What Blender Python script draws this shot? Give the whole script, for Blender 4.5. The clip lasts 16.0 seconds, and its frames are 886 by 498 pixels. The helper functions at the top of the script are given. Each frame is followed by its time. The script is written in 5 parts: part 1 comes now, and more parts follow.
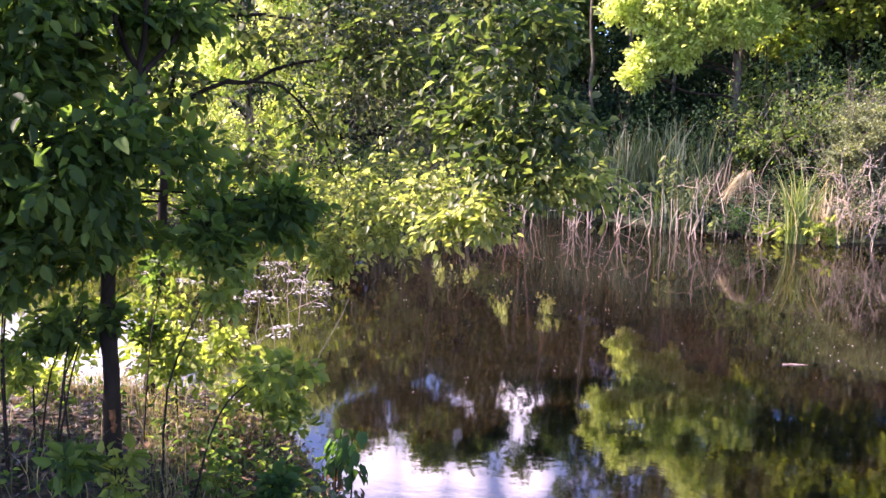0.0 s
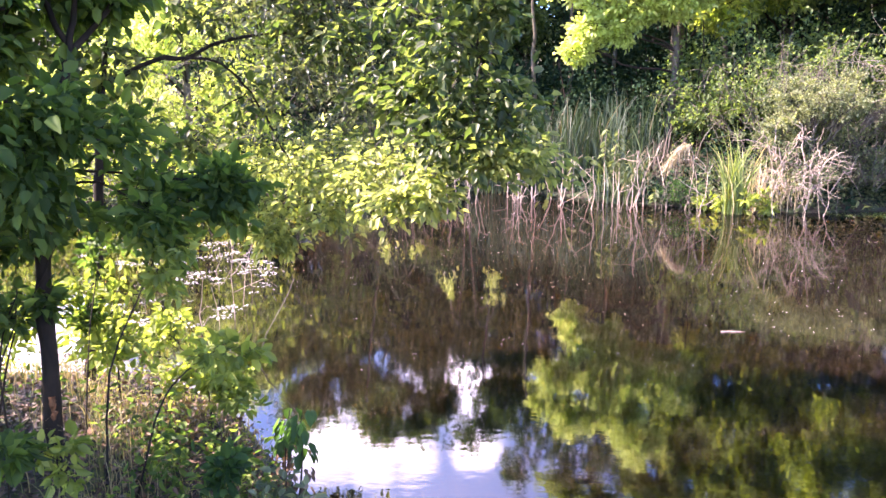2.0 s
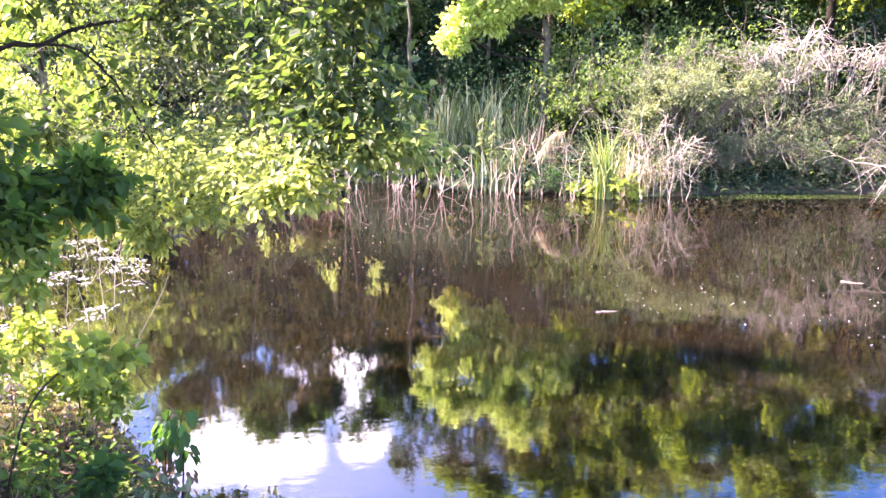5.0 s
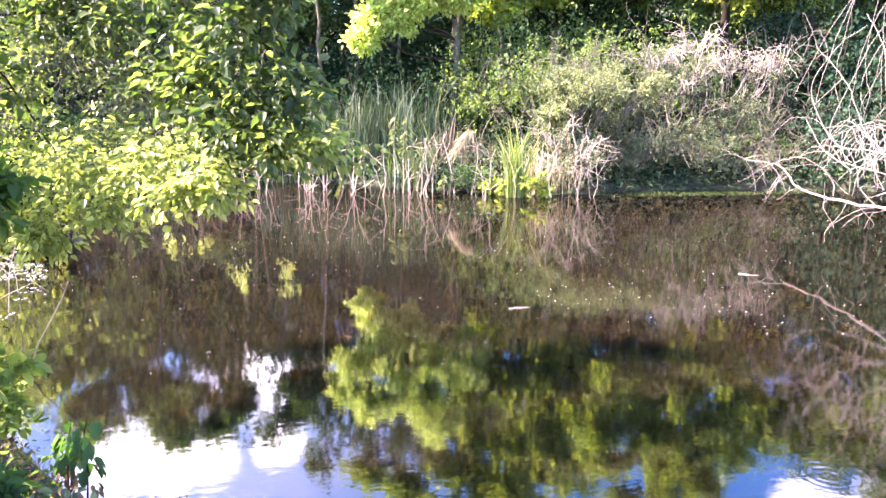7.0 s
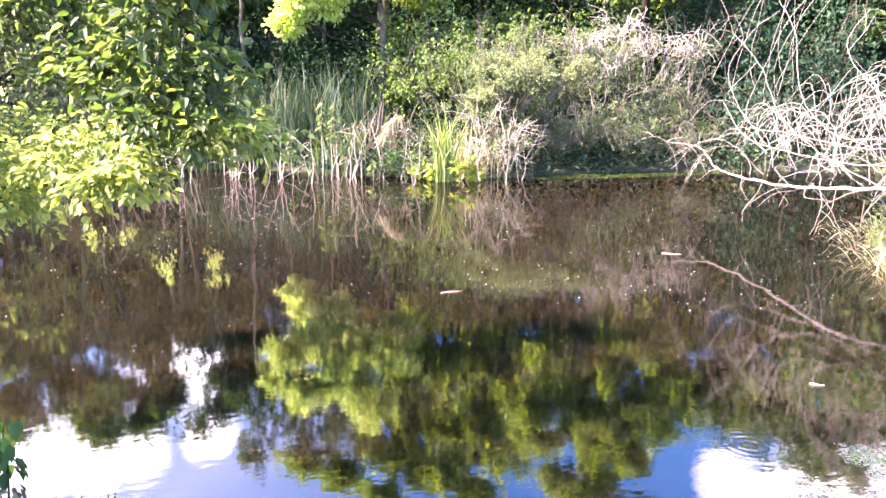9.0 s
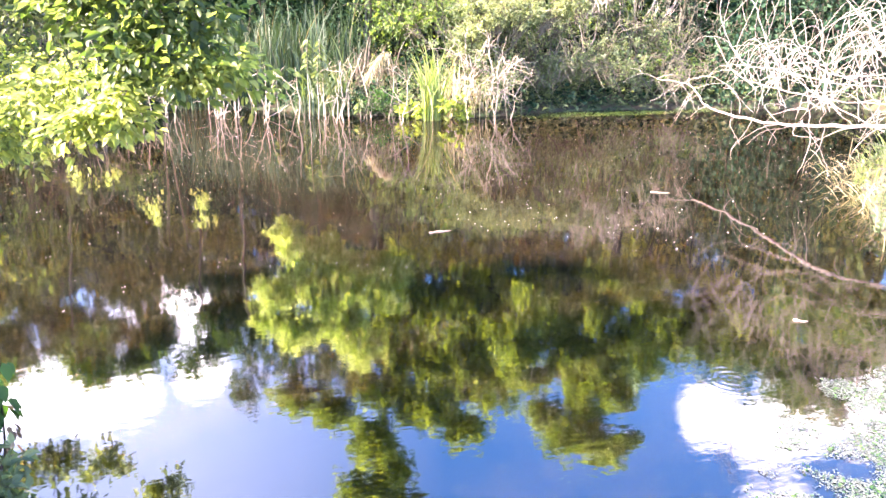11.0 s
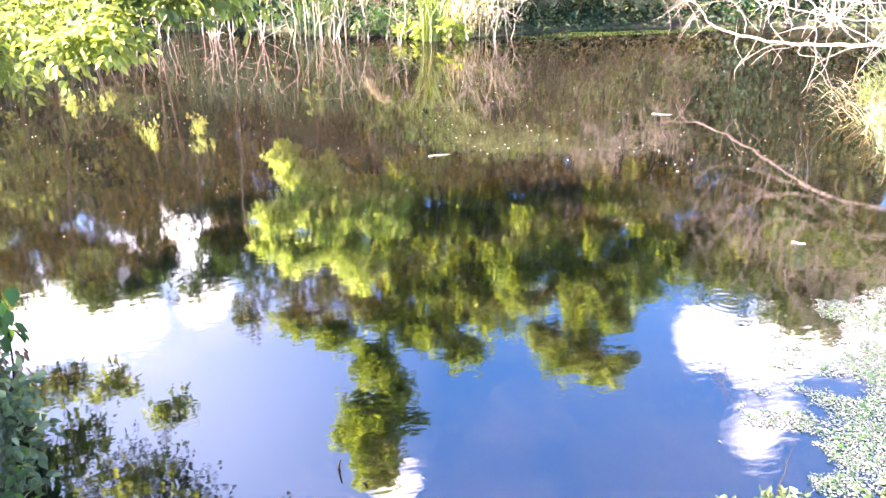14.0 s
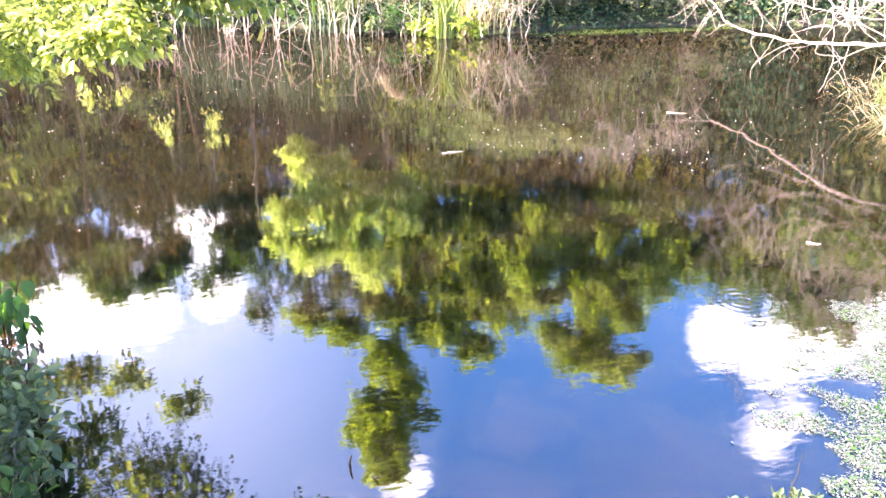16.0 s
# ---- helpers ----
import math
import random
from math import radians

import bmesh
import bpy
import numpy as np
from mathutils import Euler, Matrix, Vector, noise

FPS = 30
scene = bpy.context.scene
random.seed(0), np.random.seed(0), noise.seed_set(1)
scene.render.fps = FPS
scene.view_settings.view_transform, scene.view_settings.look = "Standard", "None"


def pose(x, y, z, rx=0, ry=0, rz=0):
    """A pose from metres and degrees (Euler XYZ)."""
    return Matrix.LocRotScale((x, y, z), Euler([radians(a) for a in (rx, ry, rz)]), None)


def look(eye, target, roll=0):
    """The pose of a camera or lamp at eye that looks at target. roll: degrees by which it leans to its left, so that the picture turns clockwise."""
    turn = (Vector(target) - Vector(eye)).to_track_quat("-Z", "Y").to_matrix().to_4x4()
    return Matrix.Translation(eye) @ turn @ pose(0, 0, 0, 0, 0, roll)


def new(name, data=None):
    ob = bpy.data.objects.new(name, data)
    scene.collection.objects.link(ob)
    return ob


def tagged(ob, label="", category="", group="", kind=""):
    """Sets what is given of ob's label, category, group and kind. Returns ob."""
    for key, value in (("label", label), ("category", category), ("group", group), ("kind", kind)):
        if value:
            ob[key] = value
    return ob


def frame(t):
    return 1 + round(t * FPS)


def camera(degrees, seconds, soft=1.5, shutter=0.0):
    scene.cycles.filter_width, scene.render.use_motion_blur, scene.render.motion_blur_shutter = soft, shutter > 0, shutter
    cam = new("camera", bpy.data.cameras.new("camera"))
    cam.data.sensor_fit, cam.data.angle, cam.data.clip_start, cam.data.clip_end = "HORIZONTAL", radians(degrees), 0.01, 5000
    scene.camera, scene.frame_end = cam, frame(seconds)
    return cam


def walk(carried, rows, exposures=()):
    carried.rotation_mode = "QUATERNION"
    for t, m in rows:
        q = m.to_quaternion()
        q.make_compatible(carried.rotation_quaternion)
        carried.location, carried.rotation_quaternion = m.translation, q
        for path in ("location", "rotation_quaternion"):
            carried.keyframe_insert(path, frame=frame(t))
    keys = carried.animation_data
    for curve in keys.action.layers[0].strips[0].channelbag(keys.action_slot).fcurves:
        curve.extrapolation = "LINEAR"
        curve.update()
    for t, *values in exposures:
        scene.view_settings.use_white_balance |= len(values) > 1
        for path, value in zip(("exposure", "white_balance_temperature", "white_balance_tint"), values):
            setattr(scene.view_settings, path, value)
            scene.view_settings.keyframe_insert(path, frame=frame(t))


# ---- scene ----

# ---- camera: it stands on the near bank and only turns ----
EYE = (0.0, 0.0, 2.2)
TURNS = [  # seconds, yaw, pitch, roll
    (0.0, 7.84, -8.88, -0.38),
    (0.5, 6.94, -9.16, -0.28),
    (1.0, 5.88, -9.66, -0.15),
    (1.5, 4.97, -10.16, -0.04),
    (2.0, 3.80, -10.58, 0.03),
    (2.5, 2.51, -10.86, -0.02),
    (3.0, 1.24, -10.97, 0.07),
    (3.5, 0.00, -11.06, 0.20),
    (4.0, -1.38, -11.21, 0.30),
    (4.5, -3.09, -11.29, 0.14),
    (5.0, -4.90, -11.34, 0.08),
    (7.5, -12.85, -11.30, -0.20),
    (8.0, -14.59, -11.26, -0.10),
    (8.5, -15.98, -11.52, -0.16),
    (9.0, -16.36, -12.44, -0.11),
    (9.5, -16.56, -13.46, -0.08),
    (12.0, -17.49, -19.16, -0.14),
    (12.5, -17.38, -20.36, -0.06),
    (13.0, -17.24, -21.44, 0.11),
    (13.5, -17.21, -21.90, 0.38),
    (14.0, -17.33, -22.31, 0.18),
    (14.5, -17.45, -22.45, -0.04),
    (15.0, -17.26, -22.50, 0.13),
    (15.5, -16.74, -22.44, 0.04),
    (16.0, -16.30, -22.51, 0.04),
]
cam = camera(58.5, 16.0, soft=1.55)
walk(cam, [(t, pose(*EYE, 90 + p, r, y)) for t, y, p, r in TURNS],
     exposures=[(0.0, 2.37, 6400, 46), (1.0, 2.70, 6400, 46), (2.0, 3.05, 6400, 45), (3.5, 3.12, 6350, 43), (5.0, 3.45, 6350, 41),
                (7.5, 3.5, 6350, 36), (9.5, 3.6, 6450, 34), (12.0, 4.02, 6850, 27), (16.0, 3.92, 6850, 27)])

# ---- sky, clouds and sun ----
SUN = Vector((-0.73, 0.0, 0.66)).normalized()
world = bpy.data.worlds.new("sky")
scene.world = world
world.use_nodes = True
wn, wl = world.node_tree.nodes, world.node_tree.links
wn.clear()


def wnode(kind, **values):
    n = wn.new(kind)
    for key, value in values.items():
        n.inputs[key.replace("_", " ")].default_value = value
    return n


sky = wn.new("ShaderNodeTexSky")
sky.sky_type, sky.sun_disc = "NISHITA", False
sky.sun_elevation, sky.sun_rotation = math.asin(SUN.z), math.atan2(SUN.x, SUN.y)
sky_light = wnode("ShaderNodeBackground", Strength=0.115)
sky.altitude, sky.air_density, sky.dust_density, sky.ozone_density = 800, 1.0, 0.3, 4.0
deep = wnode("ShaderNodeHueSaturation", Saturation=1.22, Value=0.95)
wl.new(sky.outputs[0], deep.inputs["Color"])
wl.new(deep.outputs[0], sky_light.inputs["Color"])
where = wn.new("ShaderNodeTexCoord")
puffs = wnode("ShaderNodeTexNoise", Scale=6.5, Detail=7.0, Roughness=0.55)
wl.new(where.outputs["Generated"], puffs.inputs["Vector"])
# heaps of cumulus: direction of each heap, how wide it spreads and how thick it is
HEAPS = [(0.545, 0.70, 0.452, 0.042, 1.0), (0.594, 0.657, 0.465, 0.050, 1.0), (0.631, 0.643, 0.434, 0.060, 1.0), (0.69, 0.60, 0.41, 0.085, 1.0), (0.567, 0.62, 0.54, 0.052, 0.62), (0.59, 0.60, 0.51, 0.04, 0.66),
         (0.559, 0.749, 0.356, 0.030, 0.8), (0.175, 0.757, 0.628, 0.045, 0.8), (-0.147, 0.899, 0.413, 0.055, 1.0), (-0.02, 0.906, 0.42, 0.045, 1.0), (-0.21, 0.888, 0.405, 0.070, 1.0), (-0.09, 0.897, 0.425, 0.045, 0.9),
         (-0.04, 0.945, 0.32, 0.10, 1.0), (-0.36, 0.85, 0.36, 0.12, 1.0), (-0.55, 0.20, 0.70, 0.22, 1.0), (0.75, -0.40, 0.50, 0.25, 1.0), (-0.2, -0.8, 0.50, 0.3, 1.0), (-0.56, 0.77, 0.30, 0.30, 1.0)]
total = None
for hx, hy, hz, wide, peak in HEAPS:
    d = wn.new("ShaderNodeVectorMath")
    d.operation = "DISTANCE"
    wl.new(where.outputs["Generated"], d.inputs[0])
    d.inputs[1].default_value = Vector((hx, hy, hz)).normalized()
    m = wnode("ShaderNodeMapRange", From_Min=0.0, From_Max=wide * 1.5, To_Min=peak, To_Max=0.0)
    wl.new(d.outputs["Value"], m.inputs["Value"])
    if total is None:
        total = m.outputs[0]
    else:
        big = wn.new("ShaderNodeMath")
        big.operation = "MAXIMUM"
        wl.new(total, big.inputs[0])
        wl.new(m.outputs[0], big.inputs[1])
        total = big.outputs[0]
heaped = wn.new("ShaderNodeMath")
heaped.operation = "MULTIPLY_ADD"
wl.new(puffs.outputs["Fac"], heaped.inputs[0])
heaped.inputs[1].default_value = 1.1
wl.new(total, heaped.inputs[2])
cover = wnode("ShaderNodeMapRange", From_Min=0.90, From_Max=1.50, To_Min=0.0, To_Max=1.0)
wl.new(heaped.outputs[0], cover.inputs["Value"])
cloud = wnode("ShaderNodeBackground", Color=(1.0, 0.97, 0.95, 1), Strength=1.8)
# a thin bright veil round the largest heap
far_from = wn.new("ShaderNodeVectorMath")
far_from.operation = "DISTANCE"
wl.new(where.outputs["Generated"], far_from.inputs[0])
far_from.inputs[1].default_value = Vector((-0.10, 0.86, 0.50)).normalized()
veil = wnode("ShaderNodeMapRange", From_Min=0.05, From_Max=0.36, To_Min=0.13, To_Max=0.0)
wl.new(far_from.outputs["Value"], veil.inputs["Value"])
whole = wn.new("ShaderNodeMath")
whole.operation = "MAXIMUM"
wl.new(cover.outputs[0], whole.inputs[0])
wl.new(veil.outputs[0], whole.inputs[1])
both = wn.new("ShaderNodeMixShader")
wl.new(whole.outputs[0], both.inputs[0])
wl.new(sky_light.outputs[0], both.inputs[1])
wl.new(cloud.outputs[0], both.inputs[2])
out = wn.new("ShaderNodeOutputWorld")
wl.new(both.outputs[0], out.inputs["Surface"])

sun_data = bpy.data.lights.new("sun", "SUN")
sun_data.energy, sun_data.angle, sun_data.color = 5.0, radians(0.5), (1.0, 0.92, 0.78)
sun = new("sun", sun_data)
sun.matrix_world = look(SUN * 60, (0, 0, 0))


# ---- materials ----
class Mat:
    """A small node tree round one Principled surface."""

    def __init__(self, name):
        self.m = bpy.data.materials.new(name)
        self.m.use_nodes = True
        self.t = self.m.node_tree
        self.b = self.t.nodes["Principled BSDF"]
        self.out = self.t.nodes["Material Output"]
        self.pos = self.t.nodes.new("ShaderNodeNewGeometry")

    def add(self, kind, **values):
        n = self.t.nodes.new(kind)
        for key, value in values.items():
            n.inputs[key.replace("_", " ")].default_value = value
        return n

    def link(self, a, b):
        self.t.links.new(a, b)

    def noise(self, scale, detail=4.0, rough=0.55, stretch=None):
        n = self.add("ShaderNodeTexNoise", Scale=scale, Detail=detail, Roughness=rough)
        src = self.pos.outputs["Position"]
        if stretch:
            mul = self.add("ShaderNodeVectorMath")
            mul.operation = "MULTIPLY"
            mul.inputs[1].default_value = stretch
            self.link(src, mul.inputs[0])
            src = mul.outputs[0]
        self.link(src, n.inputs["Vector"])
        return n.outputs["Fac"]

    def ramp(self, fac, stops):
        r = self.add("ShaderNodeValToRGB")
        els = r.color_ramp.elements
        while len(els) < len(stops):
            els.new(0.5)
        for e, (p, c) in zip(els, stops):
            e.position, e.color = p, (*c, 1)
        self.link(fac, r.inputs[0])
        return r.outputs["Color"]

    def mix(self, fac, a, b, how="MIX"):
        n = self.t.nodes.new("ShaderNodeMix")
        n.data_type, n.blend_type = "RGBA", how
        for s, v in ((n.inputs[0], fac), (n.inputs[6], a), (n.inputs[7], b)):
            if isinstance(v, (float, int)):
                s.default_value = v
            elif isinstance(v, tuple):
                s.default_value = (*v, 1)
            else:
                self.link(v, s)
        return n.outputs[2]

    def bump(self, height, strength, distance):
        n = self.add("ShaderNodeBump", Strength=strength, Distance=distance)
        self.link(height, n.inputs["Height"])
        self.link(n.outputs[0], self.b.inputs["Normal"])


def leaf_material(name, dark, mid, light, glow=0.45, patch=0.9, rough=0.55, tint=(2.5, 2.5, 0.9), gloss=0.3):
    """Foliage: each leaf has a shade of its own, whole boughs differ, and light shines through."""
    k = Mat(name)
    dark, mid, light = ((c[0], c[1], c[2] * 1.25) for c in (dark, mid, light))
    col = k.ramp(k.pos.outputs["Random Per Island"], [(0.0, dark), (0.55, mid), (0.92, light), (1.0, tuple(min(1, c * 1.3) for c in light))])
    col = k.mix(k.noise(patch), k.mix(1.0, col, (0.72, 0.80, 0.72), "MULTIPLY"), k.mix(1.0, col, (1.25, 1.18, 1.05), "MULTIPLY"))
    k.link(col, k.b.inputs["Base Color"])
    k.b.inputs["Roughness"].default_value = rough
    k.b.inputs["Specular IOR Level"].default_value = gloss
    back = k.add("ShaderNodeBsdfTranslucent")
    k.link(k.mix(1.0, col, tint, "MULTIPLY"), back.inputs["Color"])
    mixed = k.add("ShaderNodeMixShader", Fac=glow)
    k.link(k.b.outputs[0], mixed.inputs[1])
    k.link(back.outputs[0], mixed.inputs[2])
    k.link(mixed.outputs[0], k.out.inputs["Surface"])
    return k.m


def bark_material(name, dark, light, scale=18.0, streak=(1, 1, 0.22), rough=0.85):
    k = Mat(name)
    n = k.noise(scale, 6, 0.6, streak)
    col = k.ramp(n, [(0.3, dark), (0.7, light)])
    col = k.mix(k.noise(1.7), col, k.mix(1.0, col, (0.6, 0.66, 0.5), "MULTIPLY"))
    k.link(col, k.b.inputs["Base Color"])
    k.b.inputs["Roughness"].default_value = rough
    k.b.inputs["Specular IOR Level"].default_value = 0.2
    k.bump(n, 0.6, 0.01)
    return k.m


def ground_material():
    k = Mat("soil_and_litter")
    fine, mid, big = k.noise(38, 5, 0.65), k.noise(7, 5), k.noise(0.9, 4)
    soil = k.ramp(fine, [(0.25, (0.010, 0.007, 0.003)), (0.5, (0.028, 0.018, 0.007)), (0.72, (0.070, 0.045, 0.018))])
    moss = k.ramp(fine, [(0.3, (0.02, 0.035, 0.012)), (0.7, (0.07, 0.10, 0.03))])
    patch = k.ramp(mid, [(0.42, (0, 0, 0)), (0.6, (1, 1, 1))])
    col = k.mix(patch, soil, moss)
    col = k.mix(big, k.mix(1.0, col, (0.7, 0.7, 0.7), "MULTIPLY"), col)
    k.link(col, k.b.inputs["Base Color"])
    k.b.inputs["Roughness"].default_value = 0.95
    k.bump(fine, 0.8, 0.03)
    return k.m


# rings where something touches the water: place and reach
RINGS = [(1.62, 2.95, 0.32), (3.05, 3.75, 0.40), (3.2, 4.3, 0.3), (0.75, 3.35, 0.22), (4.2, 4.2, 0.35)]


def water_material():
    k = Mat("pond_water")
    murk = k.ramp(k.noise(0.35, 3), [(0.3, (0.0046, 0.0033, 0.0021)), (0.7, (0.0066, 0.0047, 0.0029))])
    k.link(murk, k.b.inputs["Base Color"])
    slow = k.noise(1.3, 2, 0.5, (1.0, 0.8, 1.0))
    quick = k.noise(13.0, 2, 0.5, (0.6, 1.0, 1.0))
    split = k.add("ShaderNodeSeparateXYZ")
    k.link(k.pos.outputs["Position"], split.inputs[0])
    open_water = k.add("ShaderNodeMapRange", From_Min=2.5, From_Max=8.5, To_Min=0.20, To_Max=0.006)
    k.link(split.outputs["Y"], open_water.inputs["Value"])
    sumup = k.add("ShaderNodeMath")
    sumup.operation = "MULTIPLY_ADD"
    k.link(quick, sumup.inputs[0])
    k.link(open_water.outputs[0], sumup.inputs[1])
    k.link(slow, sumup.inputs[2])
    height = sumup.outputs[0]
    for x, y, reach in RINGS:
        d = k.add("ShaderNodeVectorMath")
        d.operation = "DISTANCE"
        k.link(k.pos.outputs["Position"], d.inputs[0])
        d.inputs[1].default_value = (x, y, 0)
        wave = k.add("ShaderNodeMath")
        wave.operation = "MULTIPLY"
        k.link(d.outputs["Value"], wave.inputs[0])
        wave.inputs[1].default_value = 2 * math.pi / 0.055
        sine = k.add("ShaderNodeMath")
        sine.operation = "SINE"
        k.link(wave.outputs[0], sine.inputs[0])
        fade = k.add("ShaderNodeMapRange", From_Min=0.0, From_Max=reach, To_Min=0.02, To_Max=0.0)
        k.link(d.outputs["Value"], fade.inputs["Value"])
        one = k.add("ShaderNodeMath")
        one.operation = "MULTIPLY_ADD"
        k.link(sine.outputs[0], one.inputs[0])
        k.link(fade.outputs[0], one.inputs[1])
        k.link(height, one.inputs[2])
        height = one.outputs[0]
    k.bump(height, 1.0, 0.0034)
    k.b.inputs["Roughness"].default_value = 0.9
    k.b.inputs["Subsurface Weight"].default_value = 1.0
    k.b.inputs["Subsurface Radius"].default_value = (0.9, 0.65, 0.4)
    k.b.inputs["Subsurface Scale"].default_value = 1.0
    k.b.inputs["Specular IOR Level"].default_value = 0.0
    ripple = k.b.inputs["Normal"].links[0].from_socket
    gloss = k.add("ShaderNodeBsdfGlossy", Roughness=0.032, Color=(0.95, 0.96, 1.0, 1))
    k.link(ripple, gloss.inputs["Normal"])
    angle = k.add("ShaderNodeFresnel", IOR=1.7)
    k.link(ripple, angle.inputs["Normal"])
    share = k.add("ShaderNodeMapRange", From_Min=0.06, From_Max=0.60, To_Min=0.115, To_Max=0.42)
    k.link(angle.outputs[0], share.inputs["Value"])
    mixed = k.add("ShaderNodeMixShader")
    k.link(share.outputs[0], mixed.inputs[0])
    k.link(k.b.outputs[0], mixed.inputs[1])
    k.link(gloss.outputs[0], mixed.inputs[2])
    k.link(mixed.outputs[0], k.out.inputs["Surface"])
    return k.m


def blade_material(name, dark, light, dry, glow=0.35, share=0.8):
    """Reeds and grass: some blades green, some dry, paler towards nothing but their own chance."""
    k = Mat(name)
    col = k.ramp(k.pos.outputs["Random Per Island"], [(0.0, dark), (share * 0.8, light), (share, light), (min(0.99, share + 0.06), dry)])
    col = k.mix(k.noise(14, 3, 0.5, (1, 1, 0.1)), k.mix(1.0, col, (0.75, 0.75, 0.7), "MULTIPLY"), col)
    k.link(col, k.b.inputs["Base Color"])
    k.b.inputs["Roughness"].default_value = 0.55
    back = k.add("ShaderNodeBsdfTranslucent")
    k.link(k.mix(1.0, col, (1.15, 1.15, 0.55), "MULTIPLY"), back.inputs["Color"])
    mixed = k.add("ShaderNodeMixShader", Fac=glow)
    k.link(k.b.outputs[0], mixed.inputs[1])
    k.link(back.outputs[0], mixed.inputs[2])
    k.link(mixed.outputs[0], k.out.inputs["Surface"])
    return k.m


M_GROUND, M_WATER = ground_material(), water_material()
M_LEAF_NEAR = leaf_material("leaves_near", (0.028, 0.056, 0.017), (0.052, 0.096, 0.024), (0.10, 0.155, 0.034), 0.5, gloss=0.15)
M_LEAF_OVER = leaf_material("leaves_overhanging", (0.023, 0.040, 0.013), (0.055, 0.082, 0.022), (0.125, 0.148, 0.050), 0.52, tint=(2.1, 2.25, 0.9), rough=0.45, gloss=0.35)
# lighter leaf copy for growth in the sun; the sunlight is in its colour
M_LEAF_LIT = leaf_material("leaves_sunlit", (0.09, 0.13, 0.025), (0.15, 0.19, 0.04), (0.23, 0.27, 0.065), 0.5)
# brighter copy for the overhanging tree's lowest sprays, sunlight painted into the leaves
M_LEAF_SPRAY = leaf_material("leaves_low_sunlit", (0.07, 0.100, 0.030), (0.145, 0.175, 0.050), (0.26, 0.28, 0.10), 0.55, tint=(2.5, 2.5, 1.1), rough=0.42, gloss=0.5)
# greyer, darker copy for its upper crown: canopy shade is in the colour
M_LEAF_FINE = leaf_material("leaves_upper_shaded", (0.028, 0.041, 0.018), (0.055, 0.071, 0.029), (0.13, 0.145, 0.08), 0.46, tint=(2.0, 2.0, 1.0), rough=0.38, gloss=0.6)
# colour and tint raised beyond real foliage to carry the glare of sunlit leaves
M_LEAF_BRIGHT = leaf_material("leaves_sunlit_bright", (0.17, 0.215, 0.050), (0.28, 0.325, 0.10), (0.39, 0.43, 0.19), 0.55, tint=(3.0, 3.0, 1.5))
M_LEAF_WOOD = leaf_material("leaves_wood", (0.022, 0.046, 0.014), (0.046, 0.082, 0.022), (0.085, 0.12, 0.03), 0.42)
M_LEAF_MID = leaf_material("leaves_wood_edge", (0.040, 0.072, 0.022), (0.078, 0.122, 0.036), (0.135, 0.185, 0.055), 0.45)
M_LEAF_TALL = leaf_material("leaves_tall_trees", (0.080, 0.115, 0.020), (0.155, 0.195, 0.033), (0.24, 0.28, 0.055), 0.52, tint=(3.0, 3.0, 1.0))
M_LEAF_PALE = leaf_material("leaves_pale_bush", (0.085, 0.11, 0.042), (0.15, 0.175, 0.075), (0.24, 0.265, 0.13), 0.4, tint=(2.0, 2.0, 0.9))
# darkened leaf copies: the wood's shade is put into colour and translucency
M_LEAF_DIM = leaf_material("leaves_shade_tinted", (0.010, 0.026, 0.013), (0.020, 0.044, 0.021), (0.036, 0.066, 0.030), 0.22, tint=(1.2, 1.2, 0.6), rough=0.85, gloss=0.03)
M_LEAF_DARK = leaf_material("leaves_shaded_wood", (0.014, 0.034, 0.018), (0.026, 0.056, 0.028), (0.046, 0.080, 0.038), 0.3, tint=(1.3, 1.3, 0.6), rough=0.75, gloss=0.08)
M_LEAF_SHRUB = leaf_material("leaves_shrub", (0.045, 0.066, 0.028), (0.082, 0.110, 0.047), (0.155, 0.185, 0.085), 0.4, tint=(2.0, 2.0, 0.9))
M_LEAF_DEEP = leaf_material("leaves_deep_green", (0.016, 0.042, 0.012), (0.028, 0.07, 0.018), (0.05, 0.11, 0.026), 0.4, gloss=0.2)
M_LEAF_DRY = leaf_material("leaves_dry", (0.06, 0.032, 0.014), (0.13, 0.078, 0.036), (0.27, 0.19, 0.10), 0.3, tint=(1.1, 1.0, 0.7))
M_LITTER = leaf_material("leaves_fallen", (0.018, 0.010, 0.005), (0.045, 0.026, 0.013), (0.13, 0.08, 0.042), 0.1, tint=(1, 0.9, 0.7))
M_ALGAE = leaf_material("floating_weed", (0.040, 0.052, 0.034), (0.080, 0.092, 0.068), (0.16, 0.172, 0.14), 0.2, tint=(1, 1, 0.6))
M_SCUM = leaf_material("floating_scum", (0.30, 0.29, 0.22), (0.42, 0.40, 0.32), (0.60, 0.58, 0.50), 0.1, tint=(1, 1, 0.8))
M_BARK = bark_material("bark_dark", (0.012, 0.008, 0.005), (0.036, 0.025, 0.017))
M_BARK_PALE = bark_material("bark_grey", (0.06, 0.05, 0.038), (0.17, 0.14, 0.105))
M_TORN = bark_material("torn_wood", (0.09, 0.035, 0.014), (0.26, 0.115, 0.05), 40)
M_TWIG_WHITE = bark_material("bleached_wood", (0.21, 0.158, 0.147), (0.46, 0.37, 0.35), 26)
M_TWIG_TAN = bark_material("dry_stems", (0.24, 0.175, 0.145), (0.52, 0.41, 0.35), 30)
M_TWIG_GREY = bark_material("dead_twigs", (0.070, 0.060, 0.047), (0.19, 0.162, 0.128), 30)
